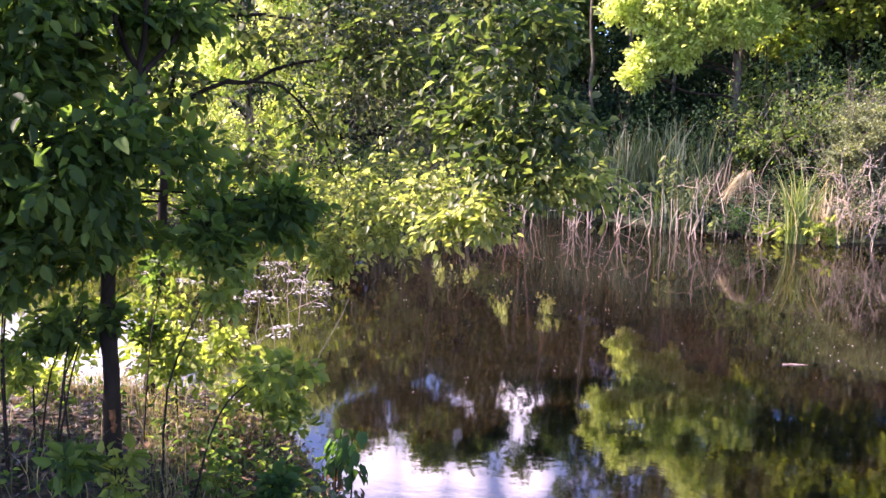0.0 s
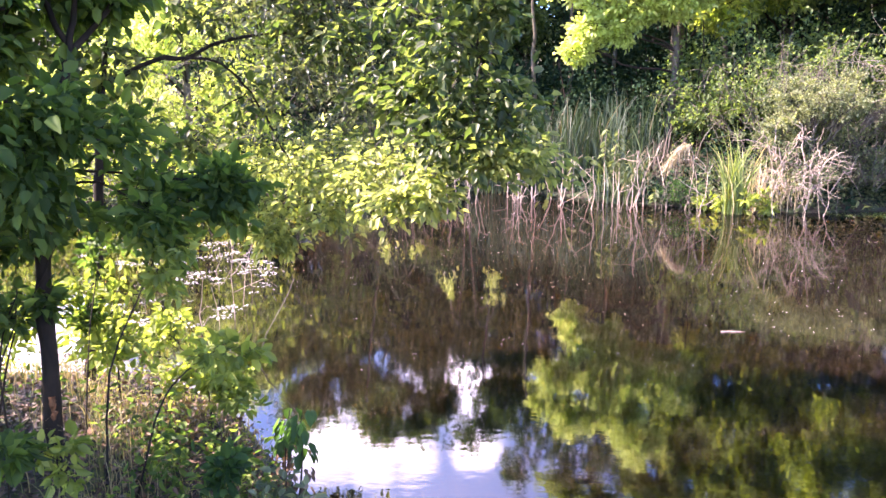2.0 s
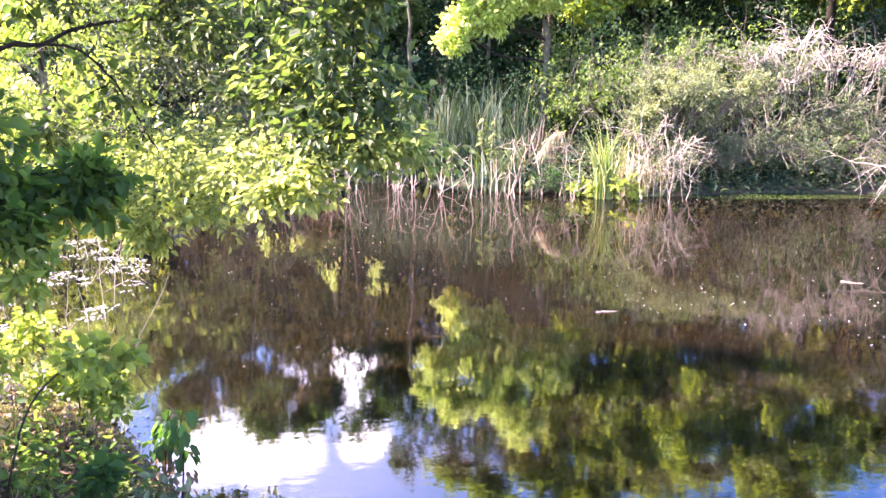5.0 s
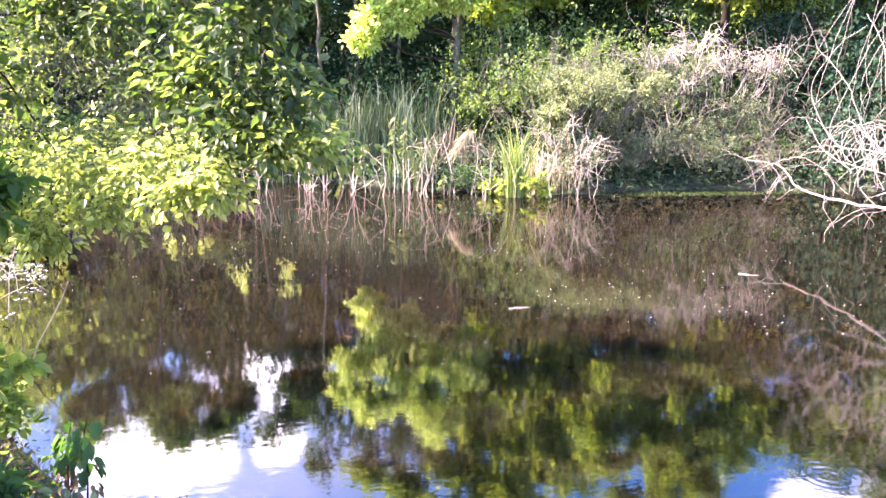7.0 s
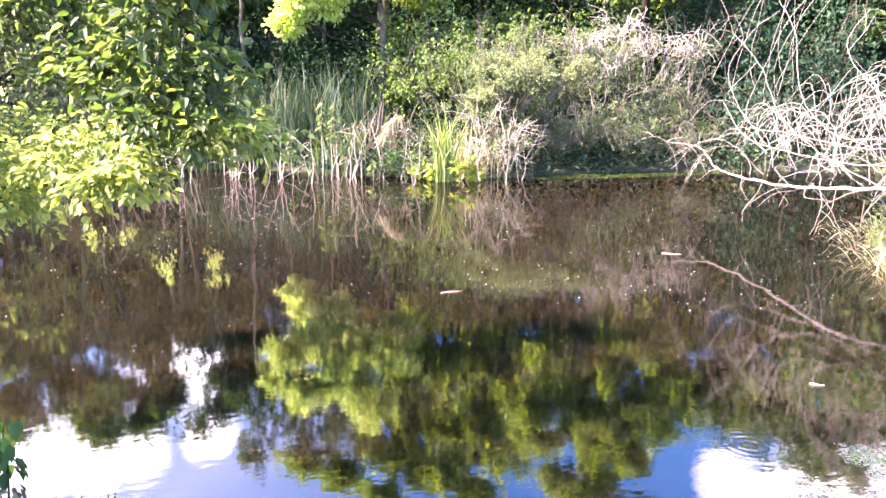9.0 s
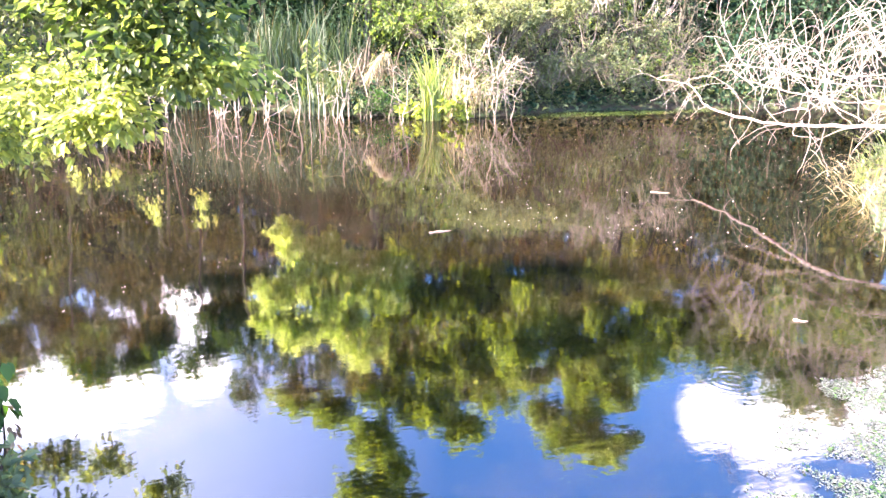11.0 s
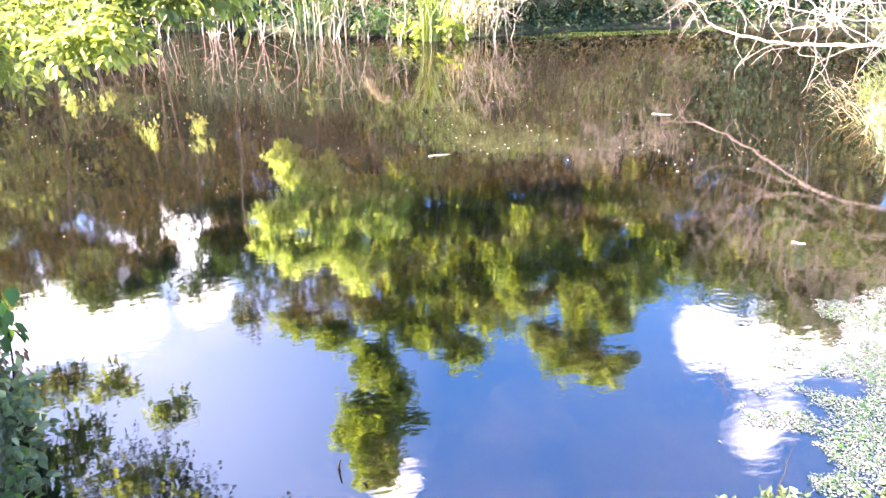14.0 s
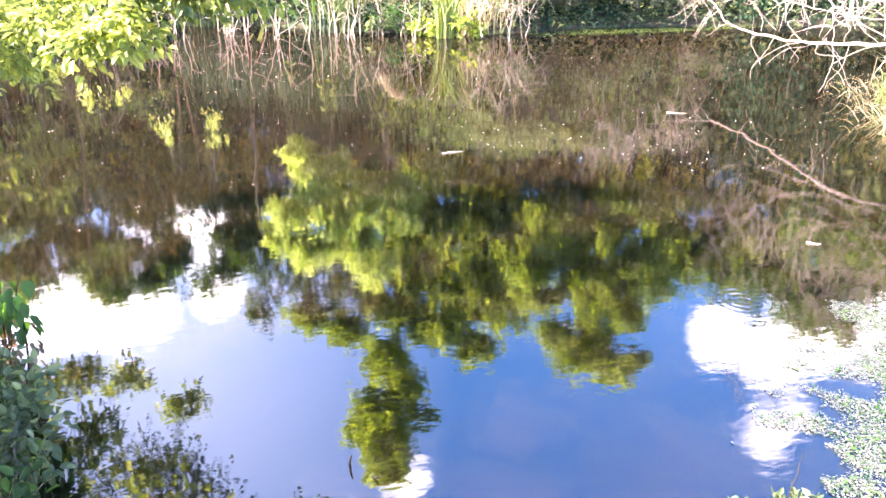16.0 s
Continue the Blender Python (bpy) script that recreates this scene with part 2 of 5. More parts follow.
# dark reed copy, with the shade of the wood put into the blade colour
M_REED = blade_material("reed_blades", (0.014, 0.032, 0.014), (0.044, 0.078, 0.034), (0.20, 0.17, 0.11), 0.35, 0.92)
# bright reed copy: sunlight on the blades is put into their colour
M_REED_LIT = blade_material("reed_blades_sunlit", (0.09, 0.14, 0.035), (0.22, 0.29, 0.07), (0.46, 0.38, 0.20), 0.4, 0.85)
M_GRASS = blade_material("bank_grass", (0.07, 0.09, 0.025), (0.18, 0.19, 0.06), (0.42, 0.33, 0.17), 0.35, 0.5)
M_DRY_BROWN = blade_material("dry_brown_stems", (0.06, 0.043, 0.03), (0.16, 0.115, 0.08), (0.30, 0.23, 0.16), 0.2)
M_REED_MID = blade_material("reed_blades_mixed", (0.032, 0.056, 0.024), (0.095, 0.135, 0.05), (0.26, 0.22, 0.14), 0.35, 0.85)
M_STRAW = blade_material("dry_reed", (0.28, 0.22, 0.13), (0.50, 0.42, 0.27), (0.62, 0.54, 0.38), 0.35)


# ---- mesh helpers ----
class Shape:
    """Gathers vertices and faces, then becomes one mesh object."""

    def __init__(self):
        self.v, self.f, self.n = [], [], 0

    def put(self, verts, faces):
        verts = np.asarray(verts, float)
        self.v.append(verts)
        self.f.append(np.asarray(faces, int) + self.n)
        self.n += len(verts)

    def tube(self, path, r0, r1, sides=6, rng=None, knots=0.0):
        """A tapered round stem along a path."""
        p = np.asarray(path, float)
        t = np.gradient(p, axis=0)
        t /= np.linalg.norm(t, axis=1)[:, None] + 1e-9
        ref = np.array([0.31, 0.95, 0.05]) if abs(t[0, 2]) > 0.7 else np.array([0.0, 0.0, 1.0])
        a = np.cross(t, ref)
        a /= np.linalg.norm(a, axis=1)[:, None] + 1e-9
        b = np.cross(t, a)
        r = np.linspace(1, 0, len(p)) ** 0.85 * (r0 - r1) + r1
        if rng is not None and knots:
            r = r * (1 + rng.uniform(-knots, knots, len(p)))
        ang = np.linspace(0, 2 * np.pi, sides, endpoint=False)
        ring = a[:, None] * np.cos(ang)[None, :, None] + b[:, None] * np.sin(ang)[None, :, None]
        verts = (p[:, None] + ring * r[:, None, None]).reshape(-1, 3)
        i = np.arange(len(p) - 1)[:, None] * sides
        j = np.arange(sides)[None]
        k = (j + 1) % sides
        self.put(verts, np.stack([i + j, i + k, i + sides + k, i + sides + j], -1).reshape(-1, 4))

    def leaves(self, c, axis, normal, length, width, fold=0.25, droop=0.15, lobed=False):
        """Pointed oval leaves, folded along the rib: base at c, growing along axis."""
        c, axis, normal = (np.asarray(q, float) for q in (c, axis, normal))
        axis = axis / (np.linalg.norm(axis, axis=1)[:, None] + 1e-9)
        side = np.cross(axis, normal)
        side /= np.linalg.norm(side, axis=1)[:, None] + 1e-9
        up = np.cross(side, axis)
        L, Wd = np.asarray(length)[:, None], np.asarray(width)[:, None]
        base, tip = c, c + axis * L - up * L * droop
        l1, l2 = c + axis * L * 0.28 - side * Wd * 0.5 + up * Wd * fold, c + axis * L * 0.66 - side * Wd * 0.40 + up * Wd * (fold - 0.08)
        r1, r2 = c + axis * L * 0.28 + side * Wd * 0.5 + up * Wd * fold, c + axis * L * 0.66 + side * Wd * 0.40 + up * Wd * (fold - 0.08)
        if lobed:
            l1, l2 = c + axis * L * 0.42 - side * Wd * 0.56 + up * Wd * fold, c + axis * L * 0.55 - side * Wd * 0.24 + up * Wd * fold * 0.5
            r1, r2 = c + axis * L * 0.42 + side * Wd * 0.56 + up * Wd * fold, c + axis * L * 0.55 + side * Wd * 0.24 + up * Wd * fold * 0.5
        v = np.stack([base, l1, l2, tip, r2, r1], 1).reshape(-1, 3)
        o = np.arange(len(c))[:, None] * 6
        self.put(v, np.concatenate([o + np.array([0, 3, 2, 1]), o + np.array([0, 5, 4, 3])]))

    def blades(self, foot, tip, bend, width, rng, parts=4):
        """Long narrow blades from foot to tip, bowed by bend, tapering."""
        foot, tip, bend = (np.asarray(q, float) for q in (foot, tip, bend))
        n = len(foot)
        face = rng.uniform(0, np.pi, n)
        side = np.stack([np.cos(face), np.sin(face), np.zeros(n)], 1) * np.asarray(width)[:, None] * 0.5
        rows = []
        for s in np.linspace(0, 1, parts + 1):
            mid = foot * (1 - s) + tip * s + bend * (4 * s * (1 - s)) * 0.5 + np.array([0, 0, 0])
            w = side * max(0.04, (1 - s ** 2.2)) * (0.7 + 0.6 * min(1, s * 2))
            rows += [mid - w, mid + w]
        v = np.stack(rows, 1).reshape(-1, 3)
        o = np.arange(n)[:, None] * (2 * parts + 2)
        self.put(v, np.concatenate([o + np.array([2 * i, 2 * i + 1, 2 * i + 3, 2 * i + 2]) for i in range(parts)]))

    def mesh(self, name, material, smooth=True):
        v, f = np.concatenate(self.v), np.concatenate(self.f)
        me = bpy.data.meshes.new(name)
        me.vertices.add(len(v))
        me.vertices.foreach_set("co", v.astype(np.float32).ravel())
        me.loops.add(f.size)
        me.loops.foreach_set("vertex_index", f.astype(np.int32).ravel())
        me.polygons.add(len(f))
        me.polygons.foreach_set("loop_start", np.arange(0, f.size, f.shape[1], dtype=np.int32))
        me.polygons.foreach_set("loop_total", np.full(len(f), f.shape[1], np.int32))
        me.polygons.foreach_set("use_smooth", np.full(len(f), smooth))
        me.update(calc_edges=True)
        me.validate()
        me.materials.append(material)
        return me


def part(name, shape, material, parent=None, label="", smooth=True):
    """Links a shape as one mesh object, under a thing if one is given."""
    ob = new(name, shape.mesh(name, material, smooth))
    if parent is not None:
        ob.parent = parent
    return tagged(ob, label)


def empty(name, at, label, category, group="", kind=""):
    e = new(name)
    e.empty_display_size = 0.2
    e.location = at
    return tagged(e, label, category, group, kind)


def hang(ob, thing):
    """Puts a mesh made in world places under a thing without moving it."""
    ob.parent = thing
    ob.matrix_parent_inverse = Matrix.Translation(thing.location).inverted()
    return ob


def unit(v):
    v = np.asarray(v, float)
    return v / (np.linalg.norm(v, axis=-1, keepdims=True) + 1e-9)


def bow(a, b, rng, n=7, wobble=0.06, lift=0.0):
    """A naturally crooked path from a to b."""
    a, b = np.asarray(a, float), np.asarray(b, float)
    s = np.linspace(0, 1, n)[:, None]
    length = np.linalg.norm(b - a)
    p = a * (1 - s) + b * s
    off = rng.normal(0, 1, (n, 3)) * wobble * length
    off = np.cumsum(off, 0) * 0.5
    off -= off[:1] * (1 - s) + off[-1:] * s
    return p + off + np.array([0, 0, 1.0]) * lift * length * 4 * s * (1 - s)


def through_points(points, rng=None, per=5, wobble=0.0):
    """A smooth path through a few points."""
    p = np.asarray(points, float)
    q = np.concatenate([2 * p[:1] - p[1:2], p, 2 * p[-1:] - p[-2:-1]])
    res = []
    for i in range(1, len(q) - 2):
        for s in np.linspace(0, 1, per, endpoint=False):
            res.append(0.5 * (2 * q[i] + (q[i + 1] - q[i - 1]) * s + (2 * q[i - 1] - 5 * q[i] + 4 * q[i + 1] - q[i + 2]) * s ** 2
                              + (3 * q[i] - q[i - 1] - 3 * q[i + 1] + q[i + 2]) * s ** 3))
    res.append(p[-1])
    res = np.array(res)
    if rng is not None and wobble:
        res[1:-1] += rng.normal(0, wobble, res[1:-1].shape)
    return res


def spray(wood, leaf, a, b, rng, count, size, r=0.006, droop=0.35, spread=0.12, sides=4, broad=0.53, tilt=0.75):
    """A leafy twig from a to b."""
    path = bow(a, b, rng, 5, 0.07, 0.06)
    wood.tube(path, r, r * 0.35, sides)
    s = rng.uniform(0.12, 1.0, count)
    i = np.minimum((s * 4).astype(int), 3)
    fr = (s * 4 - i)[:, None]
    c = path[i] * (1 - fr) + path[i + 1] * fr
    along = unit(path[-1] - path[0])
    out = unit(rng.normal(0, 1, (count, 3)) * np.array([1, 1, min(1.0, tilt / 0.75)]) + along * 0.7 - np.array([0, 0, droop]))
    c = c + out * rng.uniform(0, spread, count)[:, None]
    nrm = unit(rng.normal(0, tilt, (count, 3)) + np.array([0, 0, 0.8]))
    L = size * rng.uniform(0.6, 1.25, count)
    leaf.leaves(c, out, nrm, L, L * broad * rng.uniform(0.85, 1.17, count), lobed=broad > 0.8)


def in_ball(rng, n):
    d = unit(rng.normal(0, 1, (n, 3)))
    return d * rng.uniform(0.15, 1, n)[:, None] ** 0.5


def crown(wood, leaf, lobes, rng, boughs, twigs, count, size, start, r=0.03, flat=0.8, droop=0.35, spread=0.12, twig_len=0.5, broad=0.53, even=False, tilt=0.75):
    """Fills each lobe (x, y, z, radius) with boughs that come from start(lobe), twigs and leaves."""
    for lobe in lobes:
        c, rad = np.array(lobe[:3]), lobe[3]
        root = np.asarray(start(lobe), float)
        wood.tube(bow(root, c, rng, 8, 0.05, 0.05), r, r * 0.45, 6)
        for e in in_ball(rng, max(5, int(boughs * min(1.0, rad / 0.9) ** 1.5)) if even else boughs):
            end = c + e * rad * np.array([1, 1, flat])
            mid = c * 0.65 + root * 0.35 + rng.normal(0, rad * 0.15, 3)
            wood.tube(bow(mid, end, rng, 6, 0.07, 0.05), r * 0.4, r * 0.12, 5)
            for d in unit(rng.normal(0, 1, (twigs, 3)) + unit(end - mid) * 0.6):
                a = mid + (end - mid) * rng.uniform(0.45, 1.0)
                spray(wood, leaf, a, a + d * rad * twig_len * rng.uniform(0.5, 1.1) * np.array([1, 1, 0.7]), rng, count, size, r * 0.14, droop, spread, 4, broad, tilt)


# ---- the ground round the pond, one sheet to the horizon ----
SHORE = [(-14, 4.6), (-7.5, 5.6), (-4.2, 5.5), (-2.6, 5.9), (-1.75, 5.1), (-1.2, 4.2), (-0.95, 3.2), (-0.6, 2.2), (0.2, 1.5), (1.6, 1.35),
         (3.2, 1.7), (4.5, 2.9), (5.7, 4.9), (6.9, 6.5), (8.5, 8.4), (11, 10), (14.5, 12.5), (15, 15), (11, 16.1), (8.6, 16.5), (7.4, 16.4),
         (6.2, 16.1), (4.8, 16.4), (3.4, 17.2), (1.0, 19.2), (-2.0, 20.3), (-5, 18.5), (-7.5, 15.5), (-10, 13.5), (-18, 12), (-24, 8)]


def shore_distance(x, y):
    """Metres to the waterline; negative in the pond."""
    s = np.array(SHORE)
    a, b = s, np.roll(s, -1, 0)
    p = np.stack([x, y], -1)[..., None, :]
    ab = b - a
    t = np.clip(((p - a) * ab).sum(-1) / (ab ** 2).sum(-1), 0, 1)
    dist = np.sqrt((((p - a) - t[..., None] * ab) ** 2).sum(-1)).min(-1)
    cond = (a[:, 1] > p[..., 1]) != (b[:, 1] > p[..., 1])
    xi = a[:, 0] + (p[..., 1] - a[:, 1]) / (ab[:, 1] + 1e-9) * ab[:, 0]
    inside = (cond & (p[..., 0] < xi)).sum(-1) % 2 == 1
    return np.where(inside, -dist, dist)


def ground_height(x, y):
    x, y = np.asarray(x, float), np.asarray(y, float)
    d = shore_distance(x, y)
    near = (y < 8) & (x < 6)
    rise = np.where(near, 0.62 * (1 - np.exp(-np.maximum(d, 0) / 1.1)), 1.35 * (1 - np.exp(-np.maximum(d, 0) / 2.8)))
    hill = np.clip((np.hypot(x, y) - 24) / 26, 0, 1) ** 1.2 * 5.5 * (y > 3)
    hill = hill + np.clip((x - 9) / 14, 0, 1) * np.clip((y - 13) / 8, 0, 1) * 2.0
    z = np.where(d > 0, rise + hill, np.maximum(d * 0.35, -0.8))
    return z + 0.05 * np.sin(x * 2.3 + 1.1 * np.sin(y * 1.7)) * np.sin(y * 2.9 + x) * np.clip(np.abs(d) * 2, 0, 1)


def gz(x, y):
    return float(ground_height(np.array([x]), np.array([y]))[0])


def axis_steps():
    fine = np.arange(-16, 16.01, 0.22)
    wide = 16 + np.array([1, 2.5, 4.5, 7, 11, 17, 26, 40, 70, 130, 300, 900])
    return np.concatenate([-wide[::-1], fine, wide])


gx = axis_steps()
gy = axis_steps() + 10
X, Y = np.meshgrid(gx, gy)
Z = np.concatenate([ground_height(X[i], Y[i])[None] for i in range(len(gy))])
soil = Shape()
nx = len(gx)
ii, jj = np.meshgrid(np.arange(len(gy) - 1), np.arange(nx - 1), indexing="ij")
q = ii * nx + jj
soil.put(np.stack([X, Y, Z], -1).reshape(-1, 3), np.stack([q, q + 1, q + nx + 1, q + nx], -1).reshape(-1, 4))
tagged(part("ground", soil, M_GROUND), "brown soil bank with leaf litter and moss", "ground", kind="structure")

pond = Shape()
px_, py_ = np.meshgrid(np.linspace(-25, 16, 42), np.linspace(1, 21, 22))
a = np.arange(41)[None] + np.arange(21)[:, None] * 42
top = np.stack([px_, py_, np.zeros_like(px_)], -1).reshape(-1, 3)
quads = np.stack([a, a + 1, a + 43, a + 42], -1).reshape(-1, 4)
ring = [*range(0, 42), *range(83, 42 * 22, 42), *range(42 * 22 - 2, 42 * 21 - 1, -1), *range(42 * 20, 0, -42)]
low = len(top)
wall = [(ring[i], low + ring[i], low + ring[(i + 1) % len(ring)], ring[(i + 1) % len(ring)]) for i in range(len(ring))]
pond.put(np.concatenate([top, top - np.array([0, 0, 2.5])]), np.concatenate([quads, quads[:, ::-1] + low, np.array(wall)]))
tagged(part("water", pond, M_WATER, smooth=False), "still brown pond water mirroring trees and sky", "water", kind="structure")


# ---- near trees on the left bank ----
def near_tree():
    rng = np.random.default_rng(11)
    foot = (-2.25, 3.67, gz(-2.25, 3.67) - 0.05)
    tree = empty("tree", foot, "young broadleaf tree with dark trunk and shaded leaves", "tree", "trees on the near bank")
    w = Shape()
    w.tube(through_points([foot, (-2.23, 3.67, 0.85), (-2.23, 3.68, 1.25), (-2.21, 3.69, 1.6), (-2.15, 3.73, 2.0), (-2.06, 3.8, 2.45)], rng, 5, 0.003), 0.047, 0.024, 12, rng, 0.09)
    hang(part("trunk", w, M_BARK), tree)
    torn = Shape()
    torn.tube(through_points([(-2.215, 3.635, 0.74), (-2.205, 3.62, 0.69), (-2.19, 3.60, 0.63)], rng, 5, 0.004), 0.020, 0.008, 7, rng, 0.3)
    hang(part("torn_bark", torn, M_TORN, label="reddish torn bark at the foot"), tree)
    fork = np.array((-2.06, 3.80, 2.43))
    for way in ([(-2.16, 3.83, 2.64), (-2.24, 3.8, 2.9), (-2.5, 3.7, 3.6), (-2.7, 3.6, 4.6)], [(-2.03, 3.82, 2.64), (-2.0, 3.84, 3.0), (-1.95, 3.95, 4.0), (-2.0, 4.0, 5.2)],
                [(-1.95, 3.9, 2.6), (-1.75, 4.1, 2.95), (-1.4, 4.5, 3.6), (-1.0, 4.9, 4.2)]):
        s = Shape()
        s.tube(through_points([fork, *way], rng, 4, 0.005), 0.017, 0.006, 7, rng, 0.05)
        hang(part("limb", s, M_BARK), tree)
    lobes = [(-2.45, 3.40, 2.55, 0.38), (-2.42, 3.48, 2.86, 0.36), (-2.41, 3.92, 2.68, 0.30), (-2.51, 3.85, 2.45, 0.23), (-2.31, 3.98, 2.86, 0.26), (-2.18, 3.11, 2.10, 0.38), (-1.92, 3.51, 1.99, 0.37), (-1.61, 3.88, 1.68, 0.30), (-2.24, 3.31, 1.73, 0.34),
             (-2.61, 3.29, 2.37, 0.45), (-2.02, 4.11, 2.75, 0.25), (-1.37, 4.08, 1.75, 0.17), (-2.7, 3.5, 1.75, 0.35), (-2.5, 3.6, 3.4, 0.7), (-2.0, 4.0, 4.3, 0.9), (-1.2, 4.7, 4.0, 0.7), (-2.9, 3.2, 4.2, 0.9), (-3.0, 3.4, 2.8, 0.6)]
    wood, leaf = Shape(), Shape()
    crown(wood, leaf, lobes, rng, 10, 5, 13, 0.082, lambda l: (-2.2 + (l[0] + 2.2) * 0.15, 3.7 + (l[1] - 3.7) * 0.15, min(l[2] + 0.25, 3.2) if l[2] > 2.2 else l[2] + 0.12), 0.008, 0.8, 0.5, 0.10, 0.85, 0.55)
    hang(tagged(part("branch", wood, M_BARK), kind="stuff"), tree)
    hang(tagged(part("leaf", leaf, M_LEAF_NEAR), "shaded dark green leaves", kind="stuff"), tree)


near_tree()


def overhanging_tree():
    rng = np.random.default_rng(12)
    foot = (-2.8, 5.05, gz(-2.8, 5.05) - 0.05)
    tree = empty("tree", foot, "broadleaf tree leaning out with branches over the water", "tree", "trees on the near bank")
    w = Shape()
    w.tube(through_points([foot, (-2.72, 5.12, 1.0), (-2.69, 5.16, 1.45), (-2.67, 5.2, 1.85), (-2.66, 5.25, 2.22), (-2.655, 5.29, 2.28)], rng, 5, 0.003), 0.040, 0.024, 9, rng, 0.04)
    hang(part("trunk", w, M_BARK), tree)
    limbs = [[(-2.61, 5.29, 2.33), (-2.33, 5.46, 2.49), (-2.18, 5.55, 2.5), (-1.89, 5.7, 2.64), (-1.51, 5.86, 2.68), (-1.19, 5.98, 2.54), (-0.92, 5.85, 2.33), (-0.55, 5.25, 2.08), (-0.22, 4.85, 2.0)],
             [(-2.31, 5.47, 2.49), (-1.97, 5.67, 2.47), (-1.76, 5.8, 2.2), (-1.62, 5.85, 1.91), (-1.47, 5.8, 1.68)],
             [(-2.65, 5.27, 2.25), (-2.55, 5.33, 2.78), (-2.32, 5.44, 3.09), (-2.0, 5.62, 3.39), (-1.47, 5.86, 3.37), (-1.05, 6.02, 3.31)],
             [(-2.54, 5.34, 2.79), (-2.24, 5.53, 2.97), (-1.75, 5.8, 2.94), (-1.12, 6.04, 2.88), (-0.54, 5.4, 2.8), (-0.18, 5.0, 2.56), (-0.02, 4.8, 2.29)]]
    for k, way in enumerate(limbs):
        s = Shape()
        s.tube(through_points(way, rng, 5, 0.005), (0.017, 0.011, 0.017, 0.013)[k], 0.0035, 7, rng, 0.05)
        hang(part("limb", s, M_BARK), tree)
    ends = np.array([p for way in limbs for p in through_points(way[1:], None, 4)])
    back = [(-3.07, 5.18, 2.80, 0.30), (-2.93, 5.27, 2.46, 0.26), (-3.28, 5.09, 2.57, 0.30), (-2.80, 5.30, 3.00, 0.26), (-2.21, 5.47, 2.84, 0.38), (-2.20, 5.67, 1.95, 0.26), (-2.57, 5.38, 2.47, 0.30), (-1.88, 5.91, 2.17, 0.36)]
    upper = [(-1.72, 5.75, 2.86, 0.47), (-1.18, 5.98, 2.92, 0.48), (-0.60, 6.07, 2.88, 0.44), (-0.76, 6.05, 2.29, 0.44), (-1.38, 6.05, 2.38, 0.49), (-0.9, 6.1, 3.4, 0.5), (-1.7, 5.9, 3.5, 0.5), (-0.35, 6.05, 3.2, 0.3)]
    outer = [(-0.49, 4.9, 2.69, 0.27), (-0.9, 5.5, 2.5, 0.32), (-1.25, 5.6, 2.7, 0.32), (-0.55, 4.85, 2.24, 0.25), (-0.17, 4.75, 2.53, 0.28), (0.0, 4.67, 2.17, 0.25), (-0.25, 4.66, 1.95, 0.27), (-0.24, 4.72, 2.24, 0.24), (-0.08, 4.75, 2.8, 0.22)]
    lit = [(0.2, 4.58, 1.89, 0.17), (-1.4, 5.73, 1.75, 0.34), (-0.79, 5.1, 1.69, 0.28), (-0.37, 4.5, 1.71, 0.18), (-1.12, 5.59, 1.42, 0.17), (-1.51, 5.5, 1.46, 0.24), (-1.56, 5.48, 1.24, 0.12), (-0.57, 4.51, 1.61, 0.11), (0.02, 4.56, 1.88, 0.14), (-1.35, 6.77, 1.47, 0.14), (-1.0, 6.83, 1.66, 0.15), (-0.53, 6.88, 2.09, 0.14), (-1.77, 6.67, 1.58, 0.2)]
    wood, leaf, glow, fine = Shape(), Shape(), Shape(), Shape()

    def nearest(l):
        return ends[np.argmin(((ends - np.array(l[:3])) ** 2).sum(1))]
    # one tree, three leaf colours: plain, sun-brightened below, shade-darkened above
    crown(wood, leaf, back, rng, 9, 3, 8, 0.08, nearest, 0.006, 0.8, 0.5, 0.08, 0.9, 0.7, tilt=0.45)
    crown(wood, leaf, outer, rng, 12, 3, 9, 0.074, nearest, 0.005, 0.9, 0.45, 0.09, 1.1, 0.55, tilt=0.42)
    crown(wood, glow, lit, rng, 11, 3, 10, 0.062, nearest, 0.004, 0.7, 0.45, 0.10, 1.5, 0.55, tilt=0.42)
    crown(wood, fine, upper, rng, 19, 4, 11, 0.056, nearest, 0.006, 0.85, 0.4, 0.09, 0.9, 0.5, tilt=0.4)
    hang(tagged(part("branch", wood, M_BARK), kind="stuff"), tree)
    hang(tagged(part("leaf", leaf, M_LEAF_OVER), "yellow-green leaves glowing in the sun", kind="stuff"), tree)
    hang(tagged(part("lower_leaf", glow, M_LEAF_SPRAY), "leaves of the lowest sprays, sunlight put into the bright colour", kind="stuff"), tree)
    hang(tagged(part("upper_leaf", fine, M_LEAF_FINE), "small grey-green leaves of the upper crown, shade put into the colour", kind="stuff"), tree)


overhanging_tree()


